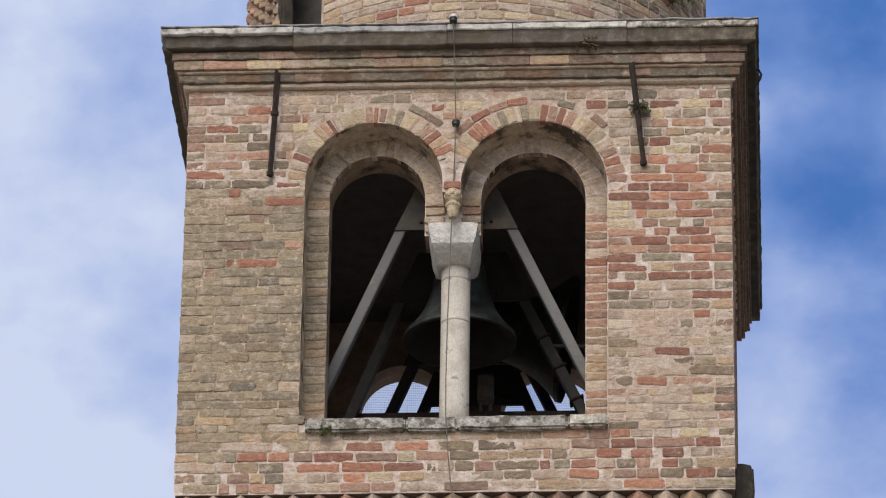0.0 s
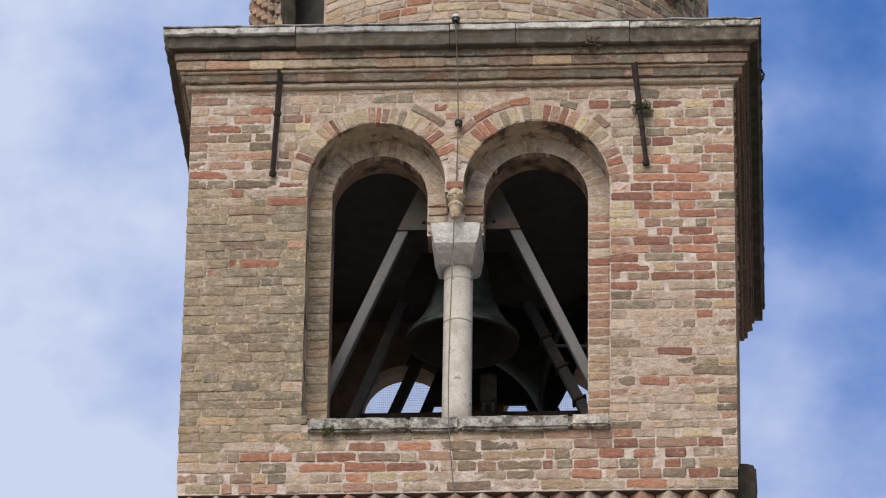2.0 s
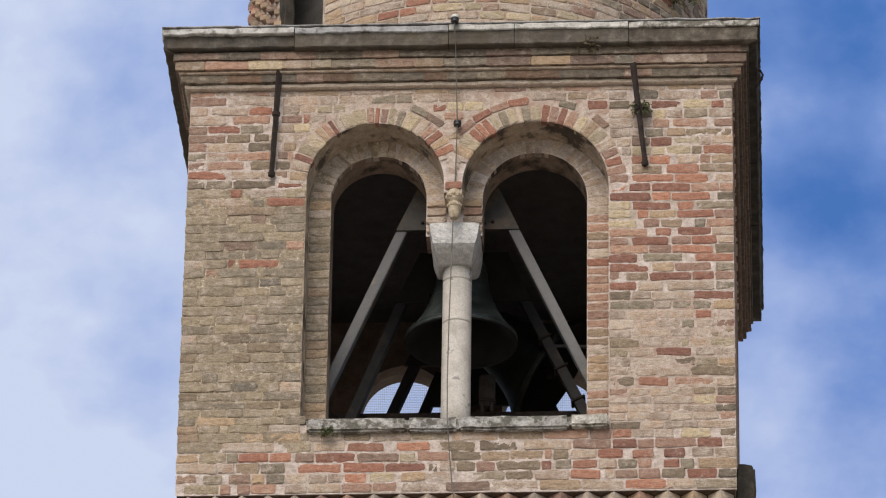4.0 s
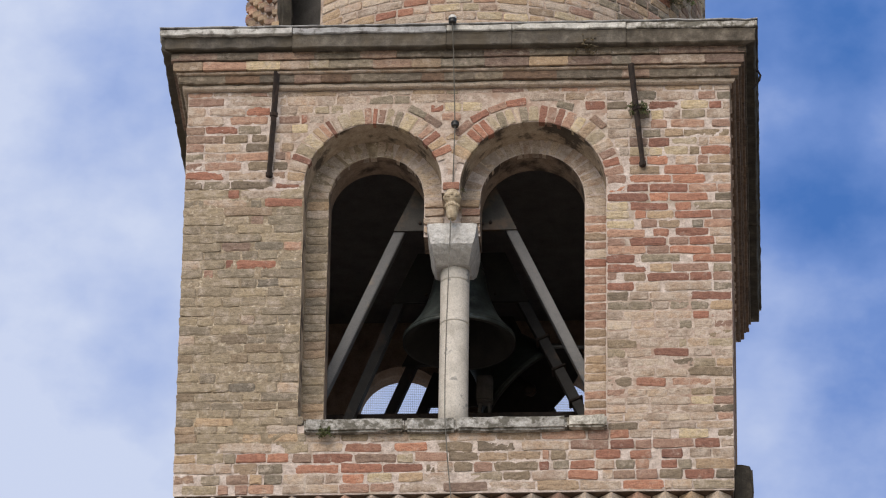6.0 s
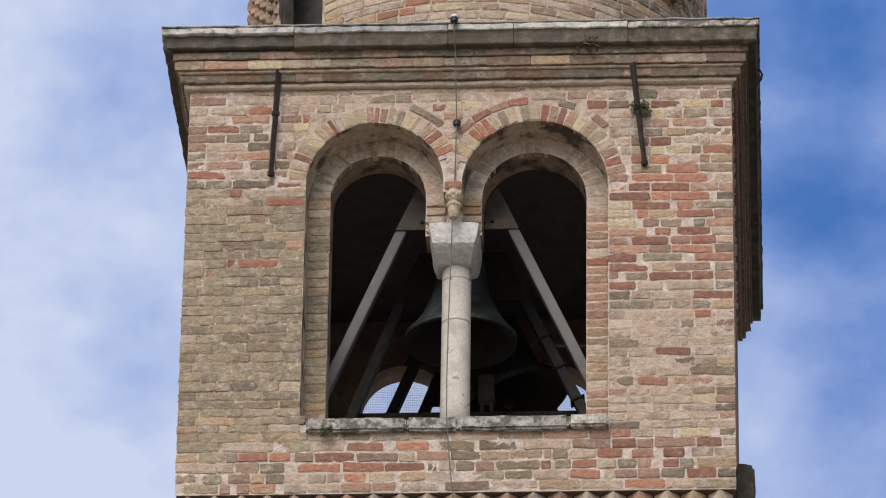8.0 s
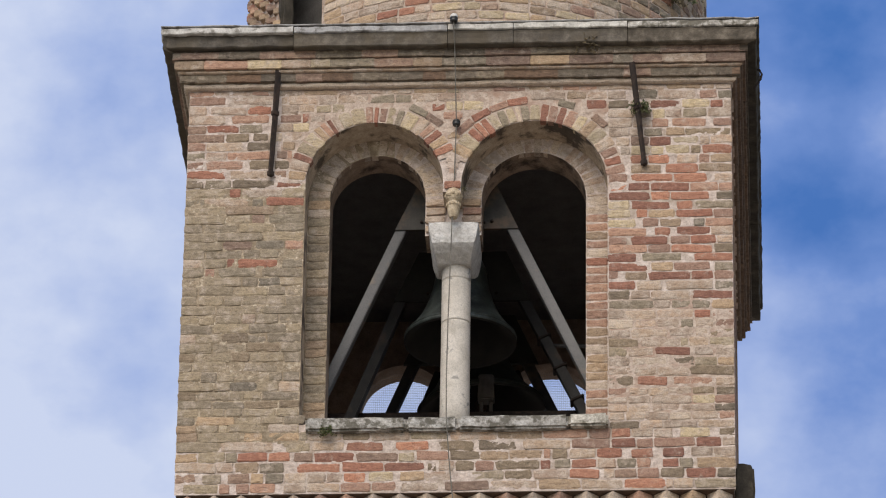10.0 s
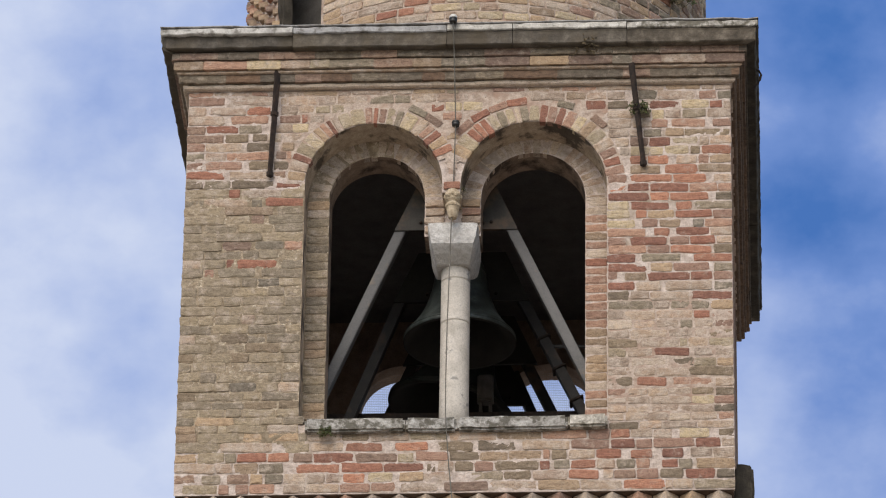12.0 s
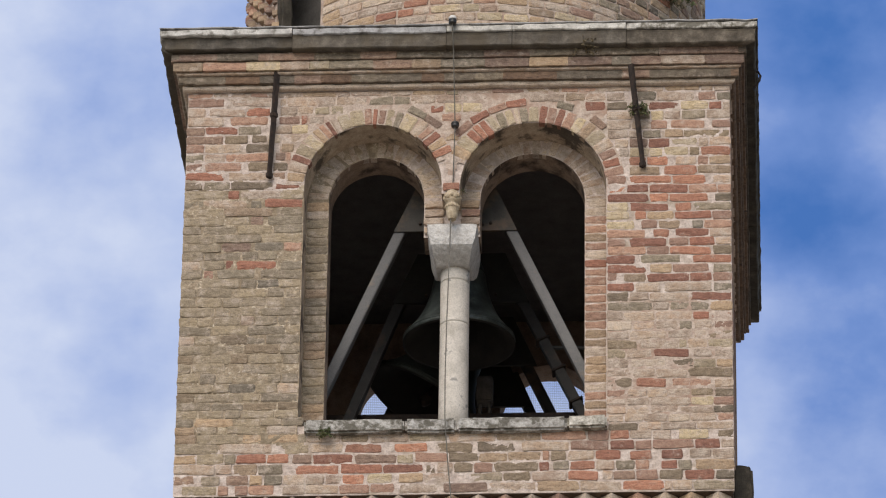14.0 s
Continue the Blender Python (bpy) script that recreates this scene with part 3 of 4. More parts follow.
# the same from the opening's jamb to the other edge
RIGHT_PIER = {
    1: "T7 .4 g7 Pe .1 p7 g5",
    2: "l8 T7 rc ya r5 T3",
    3: ".a l6 y5 P6 l9 T9",
    4: ".9 T7 p6 .1 pd .2 p7",
    5: ".8 T5 g7 .1 t7 lh",
    6: ".8 b7 r8 ya T4 P8",
    7: ".8 y7 y5 y9 l4 ob",
    8: "p5 .3 o6 o8 .2 P8 p4 t8",
    9: "r6 .2 tb .1 oc tc",
    10: "p7 .1 of oc .2 P7",
    11: "o7 r8 re pa p5",
    12: "rf o7 oe .2 k6",
    13: "y8 re .2 o6 le",
    14: "y8 .2 o4 ta rd p7",
    15: "ya .2 p6 t8 .4 g4 pa",
    16: "pe .2 o6 .2 rc P8",
    17: "p7 .1 rd .1 p7 r9 P6",
    18: "pe p8 of l7",
    19: "ra .2 ge .4 oe",
    20: "re .1 t8 pd .1 l7",
    21: "p4 .2 t8 rf r8 p7",
    22: "ra T9 .1 Th g7",
    23: "l8 T7 Te rf",
    24: "lg .6 l7 l7 t8",
    25: "T6 .b Pd r6 p8",
    26: ".9 P8 T8 g5 T7 p7",
    27: "T8 .d T9 T5 l9",
    28: "lb Te y3 T7 y9",
    29: "l7 T9 rd .1 T7 T7",
    30: "T8 .d l9 l8 t6",
    31: "T9 .8 Tb lg",
    32: "l9 .1 ob .1 pf T7",
    33: "p7 P7 T7 T8 l8 l7",
    34: "P7 .8 Te y8 p7",
    35: ".7 T8 .a Tc k7",
    36: "T6 T7 T8 .8 T9 p6",
    37: "lb .8 Tc Td",
}
# the courses under the sill, across the whole face
BAND = {
    38: "t8 lf .1 t7 .2 tb g3 Tc la Te le Ph tg pg p8 o7 T8 P7 .2 yb .3 l6",
    39: "lg Tj .4 l9 Tc oe .4 oc .3 ld .1 le .2 Th pe r9 p6 pf r9 T5",
    40: "t8 la g4 rb o8 .1 b7 rf bf y6 pc lb ta tc p3 l6 Ta r9 .3 o8 .3 r8 .2 T8 T8",
    41: "Tf .6 t9 l9 .4 og rf rf l4 .6 l7 p7 lg r4 .1 g6 o9 .7 l7 p5 .4 r6 g5 .1 te",
    42: "b8 .2 l7 .2 b8 t5 g7 T8 T7 .6 o8 .1 y9 .2 t9 Pa .3 lf la Pd ob .1 P4 b8 p8 l9 rb k7",
    43: ".3 ld p4 .2 p5 p9 .3 T8 Tc pb p9 .1 Te .2 bg .h tf Tf of P3 T7 lf",
}
LETTER = {"l": "olive", "t": "tan", "T": "faded_tan", "p": "pink", "P": "faded_pink", "r": "red", "o": "orange", "y": "yellow", "g": "grey", "b": "brown", "w": "washed", "k": "mossy", "m": "mossy", "u": "rusty"}
COURSE_AT = ((0, 23.730), (1, 23.652), (10, 22.944), (13, 22.724), (20, 22.207), (22, 22.056), (33, 21.197), (38, 20.862), (44, 20.374))


def course_z(i):
    for (a, za), (b, zb) in zip(COURSE_AT, COURSE_AT[1:]):
        if i <= b:
            return za + (zb - za) * (i - a) / (b - a)


def laid(text, x, end):
    """Stretches and colours of a scheduled course, fitted between x and end."""
    out, toks = [], [(q[0], int(q[1:], 36)) for q in text.split()]
    unit = (end - x) / sum(n for k, n in toks) if end else 0.02
    for k, n in toks:
        if k != "." or n > 4:
            out.append((x, x + n * unit, LETTER[k] if k != "." else rng.choice(("washed", "faded_tan", "faded_pink"))))
        x += n * unit
    return out, x


def fill(a, b, first_short):
    """Random bricks over a free stretch."""
    out, x, first = [], a, True
    while x < b - 0.03:
        length = rng.choice((0.25, 0.26, 0.275, 0.24, 0.29, 0.19, 0.13, 0.12, 0.10))
        if first and first_short:
            length = rng.choice((0.12, 0.135, 0.16))
        first = False
        if b - x - length < 0.09:
            length = b - x if b - x < 0.30 else (b - x) / 2
        out.append((x, x + length, None))
        x += length
    return out


course_specs = []
for course in range(0, 44):
    zc, h = course_z(course), course_z(course) - course_z(course + 1)
    if course == 0:
        zc, h = 23.712, 0.042
    free = spans_of(zc - h / 2 + 0.01, zc + h / 2 - 0.01) if course < 38 else [(-2.0, 2.0)]
    bricks, left_end, right_start = [], -2.0, 2.0
    if course in BAND:
        bricks, left_end = laid(BAND[course], -2.0, 2.0)
    if course in LEFT_PIER:
        some, left_end = laid(LEFT_PIER[course], -2.0, JAMB_L if course > 9 else None)
        bricks += some
    if course in RIGHT_PIER:
        some, _ = laid(RIGHT_PIER[course], JAMB_R, 2.0)
        bricks += some
        right_start = JAMB_R
    for a, b in free:
        if min(b, right_start) - max(a, left_end) > 0.05:
            bricks += fill(max(a, left_end), min(b, right_start), course % 2)
    for x0, x1, kind in bricks:
        for a, b in free:
            lo, hi = max(a, x0), min(b, x1)
            if hi - lo < 0.028:
                continue
            cx = (lo + hi) / 2
            old = cx < JAMB_L and zc < 22.93
            wave = 0.0035 * math.sin(cx * 1.7 + course * 0.6)
            eroded = abs(rng.gauss(0, 0.0032 if old else 0.0024)) - (0.001 if old else 0)
            tall = (rng.uniform(0.86, 0.98) if old else rng.uniform(0.80, 0.93)) * h
            gap = rng.choice((0.006, 0.009, 0.013)) if old else rng.choice((0.008, 0.011, 0.015))
            if kind == "olive" and not old:
                kind = rng.choice(("umber", "umber", "olive"))
            course_specs.append(((cx, zc), spec_at(cx, eroded, zc + wave + rng.gauss(0, 0.0022), hi - lo - gap, tall, kind or front_kind(cx, zc), rng.gauss(0, 0.010), rng.gauss(0, 0.010), lean=0.04 if old else 0.035)))

# jamb bricks of the recessed inner order and of the pier between the arches
jamb_specs = []
z = SILL_Z + 0.002
while z < 22.94:
    for a, b in ((JAMB_L + 0.004, IN_L), (IN_R, JAMB_R - 0.004)):
        kind = choose({"olive": 4, "tan": 2, "grey": 1.5, "washed": 1}) if a < 0 else choose({"pink": 2.5, "tan": 3, "yellow": 0.6, "red": 0.5, "washed": 3})
        jamb_specs.append(spec_at((a + b) / 2, STEP_Y + (0.0065 if a < 0 else 0.0095) + 0.003 * rng.random(), z + PITCH / 2, b - a - 0.004, (PITCH - 0.009) * rng.uniform(0.9, 1.08), kind, rng.gauss(0, 0.012), rng.gauss(0, 0.01)))
    if 22.64 < z < 22.94:
        for a, b in ((-0.257, -0.105), (0.012, 0.158)):
            jamb_specs.append(spec_at((a + b) / 2, STEP_Y - 0.006, z + PITCH / 2, b - a - 0.012, PITCH - 0.018, choose({"tan": 2, "pink": 1.5, "faded_tan": 2}), rng.gauss(0, 0.01), rng.gauss(0, 0.02)))
    z += PITCH


def ring_specs(cx, r, zs, y, thick, widths, a0, a1, weights):
    """Arch bricks set on edge round an arch, of uneven widths."""
    out = []
    w = a0
    rr = r + thick / 2
    while w < a1 - 0.02:
        step = min(rng.choice(widths) / rr, a1 - w)
        mid = w + step / 2
        kind = choose(weights)
        out.append(spec_at(cx - rr * math.cos(mid), y + abs(rng.gauss(0, 0.002)) - 0.001, zs + rr * math.sin(mid), thick * rng.uniform(0.92, 1.06), max(step * rr - 0.010, 0.02), kind, 0, mid + rng.gauss(0, 0.025)))
        w += step
    return out


def set_ring(cx, r, zs, y, thick, start, run):
    """Arch bricks in a given order; run: (angle, kind)."""
    out, w, rr = [], start, r + thick / 2
    for step, kind in run:
        mid = w + step / 2
        out.append(spec_at(cx - rr * math.cos(mid), y + abs(rng.gauss(0, 0.002)) - 0.002, zs + rr * math.sin(mid), thick * rng.uniform(0.90, 1.10), step * rr - 0.009, kind, 0, mid + rng.gauss(0, 0.03)))
        w += step
    return out


LEFT_RUN = ((0.13, "tan"), (0.15, "faded_tan"), (0.10, "red"), (0.17, "olive"), (0.16, "yellow"), (0.10, "tan"), (0.09, "pink"), (0.07, "red"), (0.08, "faded_pink"), (0.16, "yellow"),
            (0.18, "yellow"), (0.11, "pink"), (0.07, "red"), (0.10, "pink"), (0.12, "yellow"), (0.10, "olive"), (0.19, "yellow"), (0.13, "faded_tan"), (0.10, "pink"), (0.12, "red"), (0.12, "tan"), (0.12, "orange"))
RIGHT_RUN = ((0.14, "tan"), (0.16, "yellow"), (0.10, "red"), (0.09, "orange"), (0.10, "red"), (0.11, "yellow"), (0.11, "grey"), (0.11, "yellow"), (0.06, "washed"), (0.11, "grey"), (0.13, "yellow"), (0.10, "red"),
             (0.11, "pink"), (0.11, "red"), (0.13, "pink"), (0.13, "yellow"), (0.13, "tan"), (0.16, "yellow"), (0.14, "faded_tan"), (0.13, "pink"), (0.12, "red"), (0.13, "pink"))
arch_specs = set_ring(*LEFT_ARCH, 0.0, 0.130, 0.05, LEFT_RUN) + set_ring(*RIGHT_ARCH, 0.0, 0.130, 0.42, RIGHT_RUN)
# broken outer row of bricks laid along the curve
for (cx, r, zs), turned in ((RIGHT_ARCH, ((0.76, "pink"), (0.98, "red"), (1.19, "pink"), (1.39, "red"), (1.91, "grey"), (2.31, "brown"))), (LEFT_ARCH, ((2.06, "grey"), (2.27, "brown")))):
    for w, kind in turned:
        x, z = cx - (r + 0.172) * math.cos(w), zs + (r + 0.172) * math.sin(w)
        course_specs = [q for q in course_specs if math.hypot(q[0][0] - x, (q[0][1] - z) * 1.6) > 0.105]
        arch_specs.append(spec_at(x, -0.003, z, rng.uniform(0.125, 0.15), 0.058, kind, 0, w - math.pi / 2 + rng.gauss(0, 0.05)))
soft = {"washed": 8, "faded_tan": 1.5}
inner_ring_specs = ring_specs(*LEFT_IN, STEP_Y + 0.0128, 0.150, (0.065, 0.072, 0.08), 0.0, math.pi, soft) + ring_specs(*RIGHT_IN, STEP_Y + 0.0128, 0.150, (0.065, 0.072, 0.08), 0.0, math.pi, {**soft, "faded_pink": 1.5})


# sawtooth course: bricks set at 45 degrees under the wall face
tooth_me = bevelled("brick", -0.066, 0.066, -0.066, 0.066, -0.036, 0.036, BRICK["pink"], 0.004)
# backing box coloured dark to paint in the deep shade between teeth
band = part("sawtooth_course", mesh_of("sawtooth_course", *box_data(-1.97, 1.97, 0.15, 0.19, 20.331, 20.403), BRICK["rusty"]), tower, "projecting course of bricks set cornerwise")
x = -1.90
while x < 1.95:
    ob = part("brick", tooth_me, band, at=pose(x, 0.094, 20.367 + rng.gauss(0, 0.002), 0, 0, 45 + rng.gauss(0, 2)))
    ob.material_slots[0].link = "OBJECT"
    ob.material_slots[0].material = BRICK[choose({"washed": 4, "pink": 2.5, "tan": 2, "red": 0.4})]
    x += 0.189

# cornice: moulded brick courses under stone blocks
CORE = ((0.03, 23.736, 23.775), (0.058, 23.775, 23.866), (0.10, 23.866, 23.94), (0.112, 23.94, 24.004), (0.12, 24.004, 24.128))
core_mesh = lambda q, a, b: mesh_of("cornice_course", *box_data(-2 - q + 0.02, 2 + q - 0.02, -q + 0.02, 4 + q - 0.02, a, b), MORTAR if q < 0.05 else BRICK["mossy"])
cornice = part("cornice", core_mesh(*CORE[0]), tower, "weathered moulded brick and stone cornice")
for course_size in CORE[1:]:
    part("cornice_course", core_mesh(*course_size), cornice)
cornice_specs = []
CORNICE_RUN = {0.062: "m4 m8 u9 m9 b7 u8 m9 m9 u6 m8 m7 u9 u5 m9 m8 b7 m9 m8 m6", 0.103: "t6 p9 y7 T6 y4 g9 b8 t6 g9 b9 t8 b9 g4 b6 T9 b8", 0.118: "b9 m8 b5 b6 m9 b7 m9 m8 b9 m9 m7 m9 b8 b9"}
for q, z0, z1, weights in ((0.062, 23.776, 23.840, {"brown": 3.5, "rusty": 2.8, "mossy": 2.2, "pink": 0.3}), (0.103, 23.868, 23.936, {"brown": 2.4, "mossy": 2.6, "faded_tan": 0.9}),
                           (0.118, 23.942, 24.000, {"brown": 2.4, "grey": 1.4, "mossy": 3.6})):
    for side in range(4):
        if side == 0:
            run = laid(CORNICE_RUN[q], -2 - q, 2 + q)[0]
        else:
            run, x = [], -2 - q
            while x < 2 + q - 0.01:
                length = rng.choice((0.34, 0.42, 0.52, 0.27, 0.30))
                if 2 + q - x - length < 0.09:
                    length = 2 + q - x
                # side 1 turns from the sun: darker bricks stand in for its shade
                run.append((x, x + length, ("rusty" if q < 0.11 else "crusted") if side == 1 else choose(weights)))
                x += length
        for x0, x1, kind in run:
            spot = spec_at((x0 + x1) / 2, -q - 0.003 * rng.random(), (z0 + z1) / 2, x1 - x0 + (0.006 if q < 0.08 else 0.0), (z1 - z0) * rng.uniform(0.97, 1.03), kind, rng.gauss(0, 0.004), rng.gauss(0, 0.004), "bar")
            m = Matrix.Translation((0, 2, 0)) @ Matrix.Rotation(side * math.pi / 2, 4, "Z") @ Matrix.Translation((0, -2, 0)) @ spot[3]
            cornice_specs.append((side, (*spot[:3], m)))


def moulding(x0, x1, profile, material, mitre0, mitre1, seed, drop=0.0, uneven=0.006, seg=0.09):
    """A length of moulding along the front; profile: (projection, height). Mitred where it turns the corner."""
    n = max(2, int((x1 - x0) / seg))
    vs, fs = [], []
    m = len(profile)
    for i in range(n + 1):
        t = i / n
        for p, zz in profile:
            a = -2 - p if mitre0 else x0
            b = 2 + p if mitre1 else x1
            x = a + (b - a) * t
            j = Vector(noise.noise_vector(Vector((x * (0.63 / seg), zz * 9, seed)))) * uneven
            vs.append((x + (0 if i in (0, n) else j.x), -p + j.y, zz + j.z * 0.8 - drop))
    for i in range(n):
        for k in range(m):
            q = (k + 1) % m
            fs.append((i * m + k, (i + 1) * m + k, (i + 1) * m + q, i * m + q))
    fs.append(tuple(range(m)))
    fs.append(tuple(range(n * m, n * m + m))[::-1])
    return vs, fs


STRING = [(0.0, 23.736), (0.022, 23.736), (0.034, 23.744), (0.038, 23.758), (0.034, 23.772), (0.02, 23.779), (0.0, 23.780)]
FILLET = [(0.03, 23.842), (0.070, 23.842), (0.080, 23.847), (0.082, 23.858), (0.076, 23.866), (0.03, 23.867)]
BODY = [(0.05, 24.002), (0.150, 24.000), (0.176, 23.998), (0.184, 24.005), (0.182, 24.050), (0.186, 24.090), (0.192, 24.104), (0.05, 24.108)]
CAP = [(0.02, 24.109), (0.196, 24.109), (0.203, 24.115), (0.203, 24.152), (0.196, 24.160), (0.02, 24.160)]
BED = [(0.02, 24.158), (0.180, 24.158), (0.180, 24.170), (0.02, 24.170)]
SHEET = [(0.02, 24.169), (0.202, 24.169), (0.206, 24.172), (0.206, 24.178), (0.200, 24.181), (0.02, 24.184)]
turn4 = lambda side: Matrix.Translation((0, 2, 0)) @ Matrix.Rotation(side * math.pi / 2, 4, "Z") @ Matrix.Translation((0, -2, 0))
JOINTS = {0: (-2.2, -1.222, -0.085, 0.40, 1.24, 2.2), 1: (-2.2, -1.3, -0.35, 0.6, 1.5, 2.2), 2: (-2.2, -0.8, 0.7, 2.2), 3: (-2.2, -1.0, 0.1, 1.1, 2.2)}
for side, cuts in JOINTS.items():
    for i, (a, b) in enumerate(zip(cuts, cuts[1:])):
        low = -0.03 if (side, i) == (0, 0) else rng.uniform(-0.004, 0.008)
        body = [(p - (0.02 if (side, i) == (0, 0) and p > 0.13 else 0), min(zz, 24.093) if (side, i) == (0, 0) else zz) for p, zz in BODY]
        # side 1 pieces take the dark copies, with the return's shade coloured in
        part("stone_block", tidy(mesh_of("stone_block", *moulding(a + 0.002, b - 0.002, body, STONE, i == 0, i == len(cuts) - 2, side * 9 + i, low * 0.5, 0.009, 0.06), CRUST_SHADE if side == 1 else BLACKENED if (side, i) == (0, 4) else STONE)), cornice, "grey moulded stone block", at=turn4(side))
        part("slab_edge", tidy(mesh_of("slab_edge", *moulding(a + 0.003, b - 0.003, CAP, LEAD, i == 0, i == len(cuts) - 2, side * 5 + i + 40, rng.uniform(-0.006, 0.003), 0.011, 0.05), CRUST_SHADE if side == 1 else SILL_STONE if (side, i) == (0, 4) else LEAD)), cornice, "pale lichened slab edge", at=turn4(side))
    part("mortar_bed", tidy(mesh_of("mortar_bed", *moulding(-2, 2, BED, BLACKENED, True, True, side + 80, 0.0, 0.004, 0.06), CRUST_SHADE if side == 1 else BLACKENED)), cornice, "dark open bed joint", at=turn4(side))
    part("lead_sheet", tidy(mesh_of("lead_sheet", *moulding(-2, 2, SHEET, LEAD, True, True, side + 90, 0.0, 0.010, 0.08), CRUST_SHADE if side == 1 else LEAD)), cornice, "thin pale wavy sheet along the top edge", at=turn4(side))
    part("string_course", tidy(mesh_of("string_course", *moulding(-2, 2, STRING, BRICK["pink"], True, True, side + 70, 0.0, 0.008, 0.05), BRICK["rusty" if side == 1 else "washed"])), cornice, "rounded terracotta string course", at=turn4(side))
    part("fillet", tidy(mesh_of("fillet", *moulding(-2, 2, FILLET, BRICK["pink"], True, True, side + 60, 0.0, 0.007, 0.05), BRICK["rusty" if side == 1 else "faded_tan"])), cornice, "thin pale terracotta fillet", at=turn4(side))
part("roof_slab", mesh_of("roof_slab", *box_data(-2.0, 2.0, 0.0, 4.0, 24.131, 24.176), STONE), tower, "flat stone slab over the belfry")

part("hook", mesh_of("hook", *tube_data([(2.16, 0.30, 24.03), (2.205, 0.30, 24.02), (2.222, 0.30, 23.985), (2.212, 0.30, 23.94), (2.185, 0.30, 23.90), (2.165, 0.30, 23.86)], 0.009, 6), IRON), cornice, "rusty bent iron hook")

# sill of four worn slabs
sill = part("sill", mesh_of("sill", *box_data(-1.05, 1.07, 0.03, BACK_Y + 0.02, 20.90, 20.968), MORTAR), tower, "worn stone sill")
for i, (a, b, y0, h) in enumerate(((-1.068, -0.352, -0.052, 0.0), (-0.348, 0.018, -0.045, 0.002), (0.022, 0.806, -0.056, 0.001), (0.810, 1.093, -0.062, 0.006))):
    part("sill_slab", bevelled("sill_slab", a, b, y0, 0.50, 20.882 + (0.012 if i == 3 else 0), 20.987 + h, SILL_STONE, 0.016, 0.009, 9, i * 3.7), sill, "pale lichened stone slab")

# column with its block capital
column = part("column", tidy(mesh_of("column", *turned_data([(0.112, 20.975), (0.108, 21.3), (0.1065, 21.8), (0.1065, 21.944), (0.1065, 21.950), (0.098, 21.953), (0.098, 21.959), (0.1065, 21.962), (0.1065, 21.968), (0.1065, 22.1),
              (0.1065, 22.292), (0.1065, 22.298), (0.098, 22.301), (0.098, 22.307), (0.1065, 22.310), (0.1065, 22.316), (0.107, 22.44)], 40, True), MARBLE, True)), tower, "smooth pale stone column", at=pose(-0.028, 0.39, 0))
column.data.polygons.foreach_set("use_smooth", [len(q.vertices) == 4 for q in column.data.polygons])


def capital_data():
    levels = ((22.655, 0.192, 0.10), (22.600, 0.187, 0.100), (22.540, 0.177, 0.103), (22.495, 0.165, 0.112), (22.470, 0.155, 0.138), (22.445, 0.148, 0.175), (22.420, 0.138, 0.225), (22.402, 0.128, 0.265))
    vs, fs = [], []
    per = 40
    for zz, hw, y0 in levels:
        hd = 0.38 - y0
        for k in range(per):
            s = k / per * 4
            e, t = int(s), s - int(s)
            c = ((-1, -1), (1, -1), (1, 1), (-1, 1))
            u = c[e][0] + (c[(e + 1) % 4][0] - c[e][0]) * t
            w = c[e][1] + (c[(e + 1) % 4][1] - c[e][1]) * t
            round_off = 1 - 0.035 * max(abs(u) + abs(w) - 1.6, 0) / 0.4
            p = Vector((-0.040 + u * (hw - 0.006) * round_off, 0.38 + w * hd * round_off, zz))
            p += Vector(noise.noise_vector(p * 22)) * 0.006
            vs.append(p)
    for i in range(len(levels) - 1):
        for k in range(per):
            j = (k + 1) % per
            fs.append((i * per + k, i * per + j, (i + 1) * per + j, (i + 1) * per + k))
    fs.append(tuple(range(per)))
    fs.append(tuple(range((len(levels) - 1) * per, len(levels) * per))[::-1])
    return vs, fs


part("capital", tidy(mesh_of("capital", *capital_data(), CAPSTONE)), column, "rough white block capital tapering to the shaft", at=pose(0.028, -0.39, 0))

# carved console where the two arches meet
pieces = [turned_data([(0.0, 0), (0.034, 0.004), (0.046, 0.035), (0.058, 0.10), (0.050, 0.13), (0.066, 0.15), (0.074, 0.185), (0.064, 0.215), (0.05, 0.235), (0.0, 0.235)], 14)]
for q in range(7):
    w = math.pi + math.pi * (q + 0.5) / 7
    v, f = turned_data([(0.0, -0.02), (0.014, -0.012), (0.017, 0.002), (0.010, 0.016), (0.0, 0.02)], 8)
    pieces.append(([Vector(p) + Vector((0.066 * math.cos(w), 0.066 * math.sin(w), 0.175 + 0.012 * (q % 2))) for p in v], f))
    pieces.append(([Vector(p) * 0.8 + Vector((0.054 * math.cos(w), 0.054 * math.sin(w), 0.105)) for p in v], f))
part("console", tidy(mesh_of("console", *join([([Vector((p[0] * 0.86, p[1] * 0.9, p[2])) for p in v], f) for v, f in pieces]), CARVED)), tower, "small carved ochre stone console", at=pose(-0.036, 0.045, 22.655))
part("brick", mesh_of("brick", *brick_shape(901, 0.12, 0.055, 0.2), BRICK["orange"]), front_wall, at=pose(-0.045, -0.004, 22.915))

# weathered block at the tower's corner
part("corner_block", bevelled("corner_block", 1.985, 2.122, 0.25, 0.80, 18.6, 20.735, CRUST_SHADE, 0.03, 0.02, 9, 5.0), tower, "dark weathered stone block on the side wall")

# round drum over the cornice, with a dark niche and a sawtooth end
drum = thing("drum", "round brick drum over the cornice with a dark niche", "tower drum")
DX, DY, DR = 0.03, 2.0, 1.77


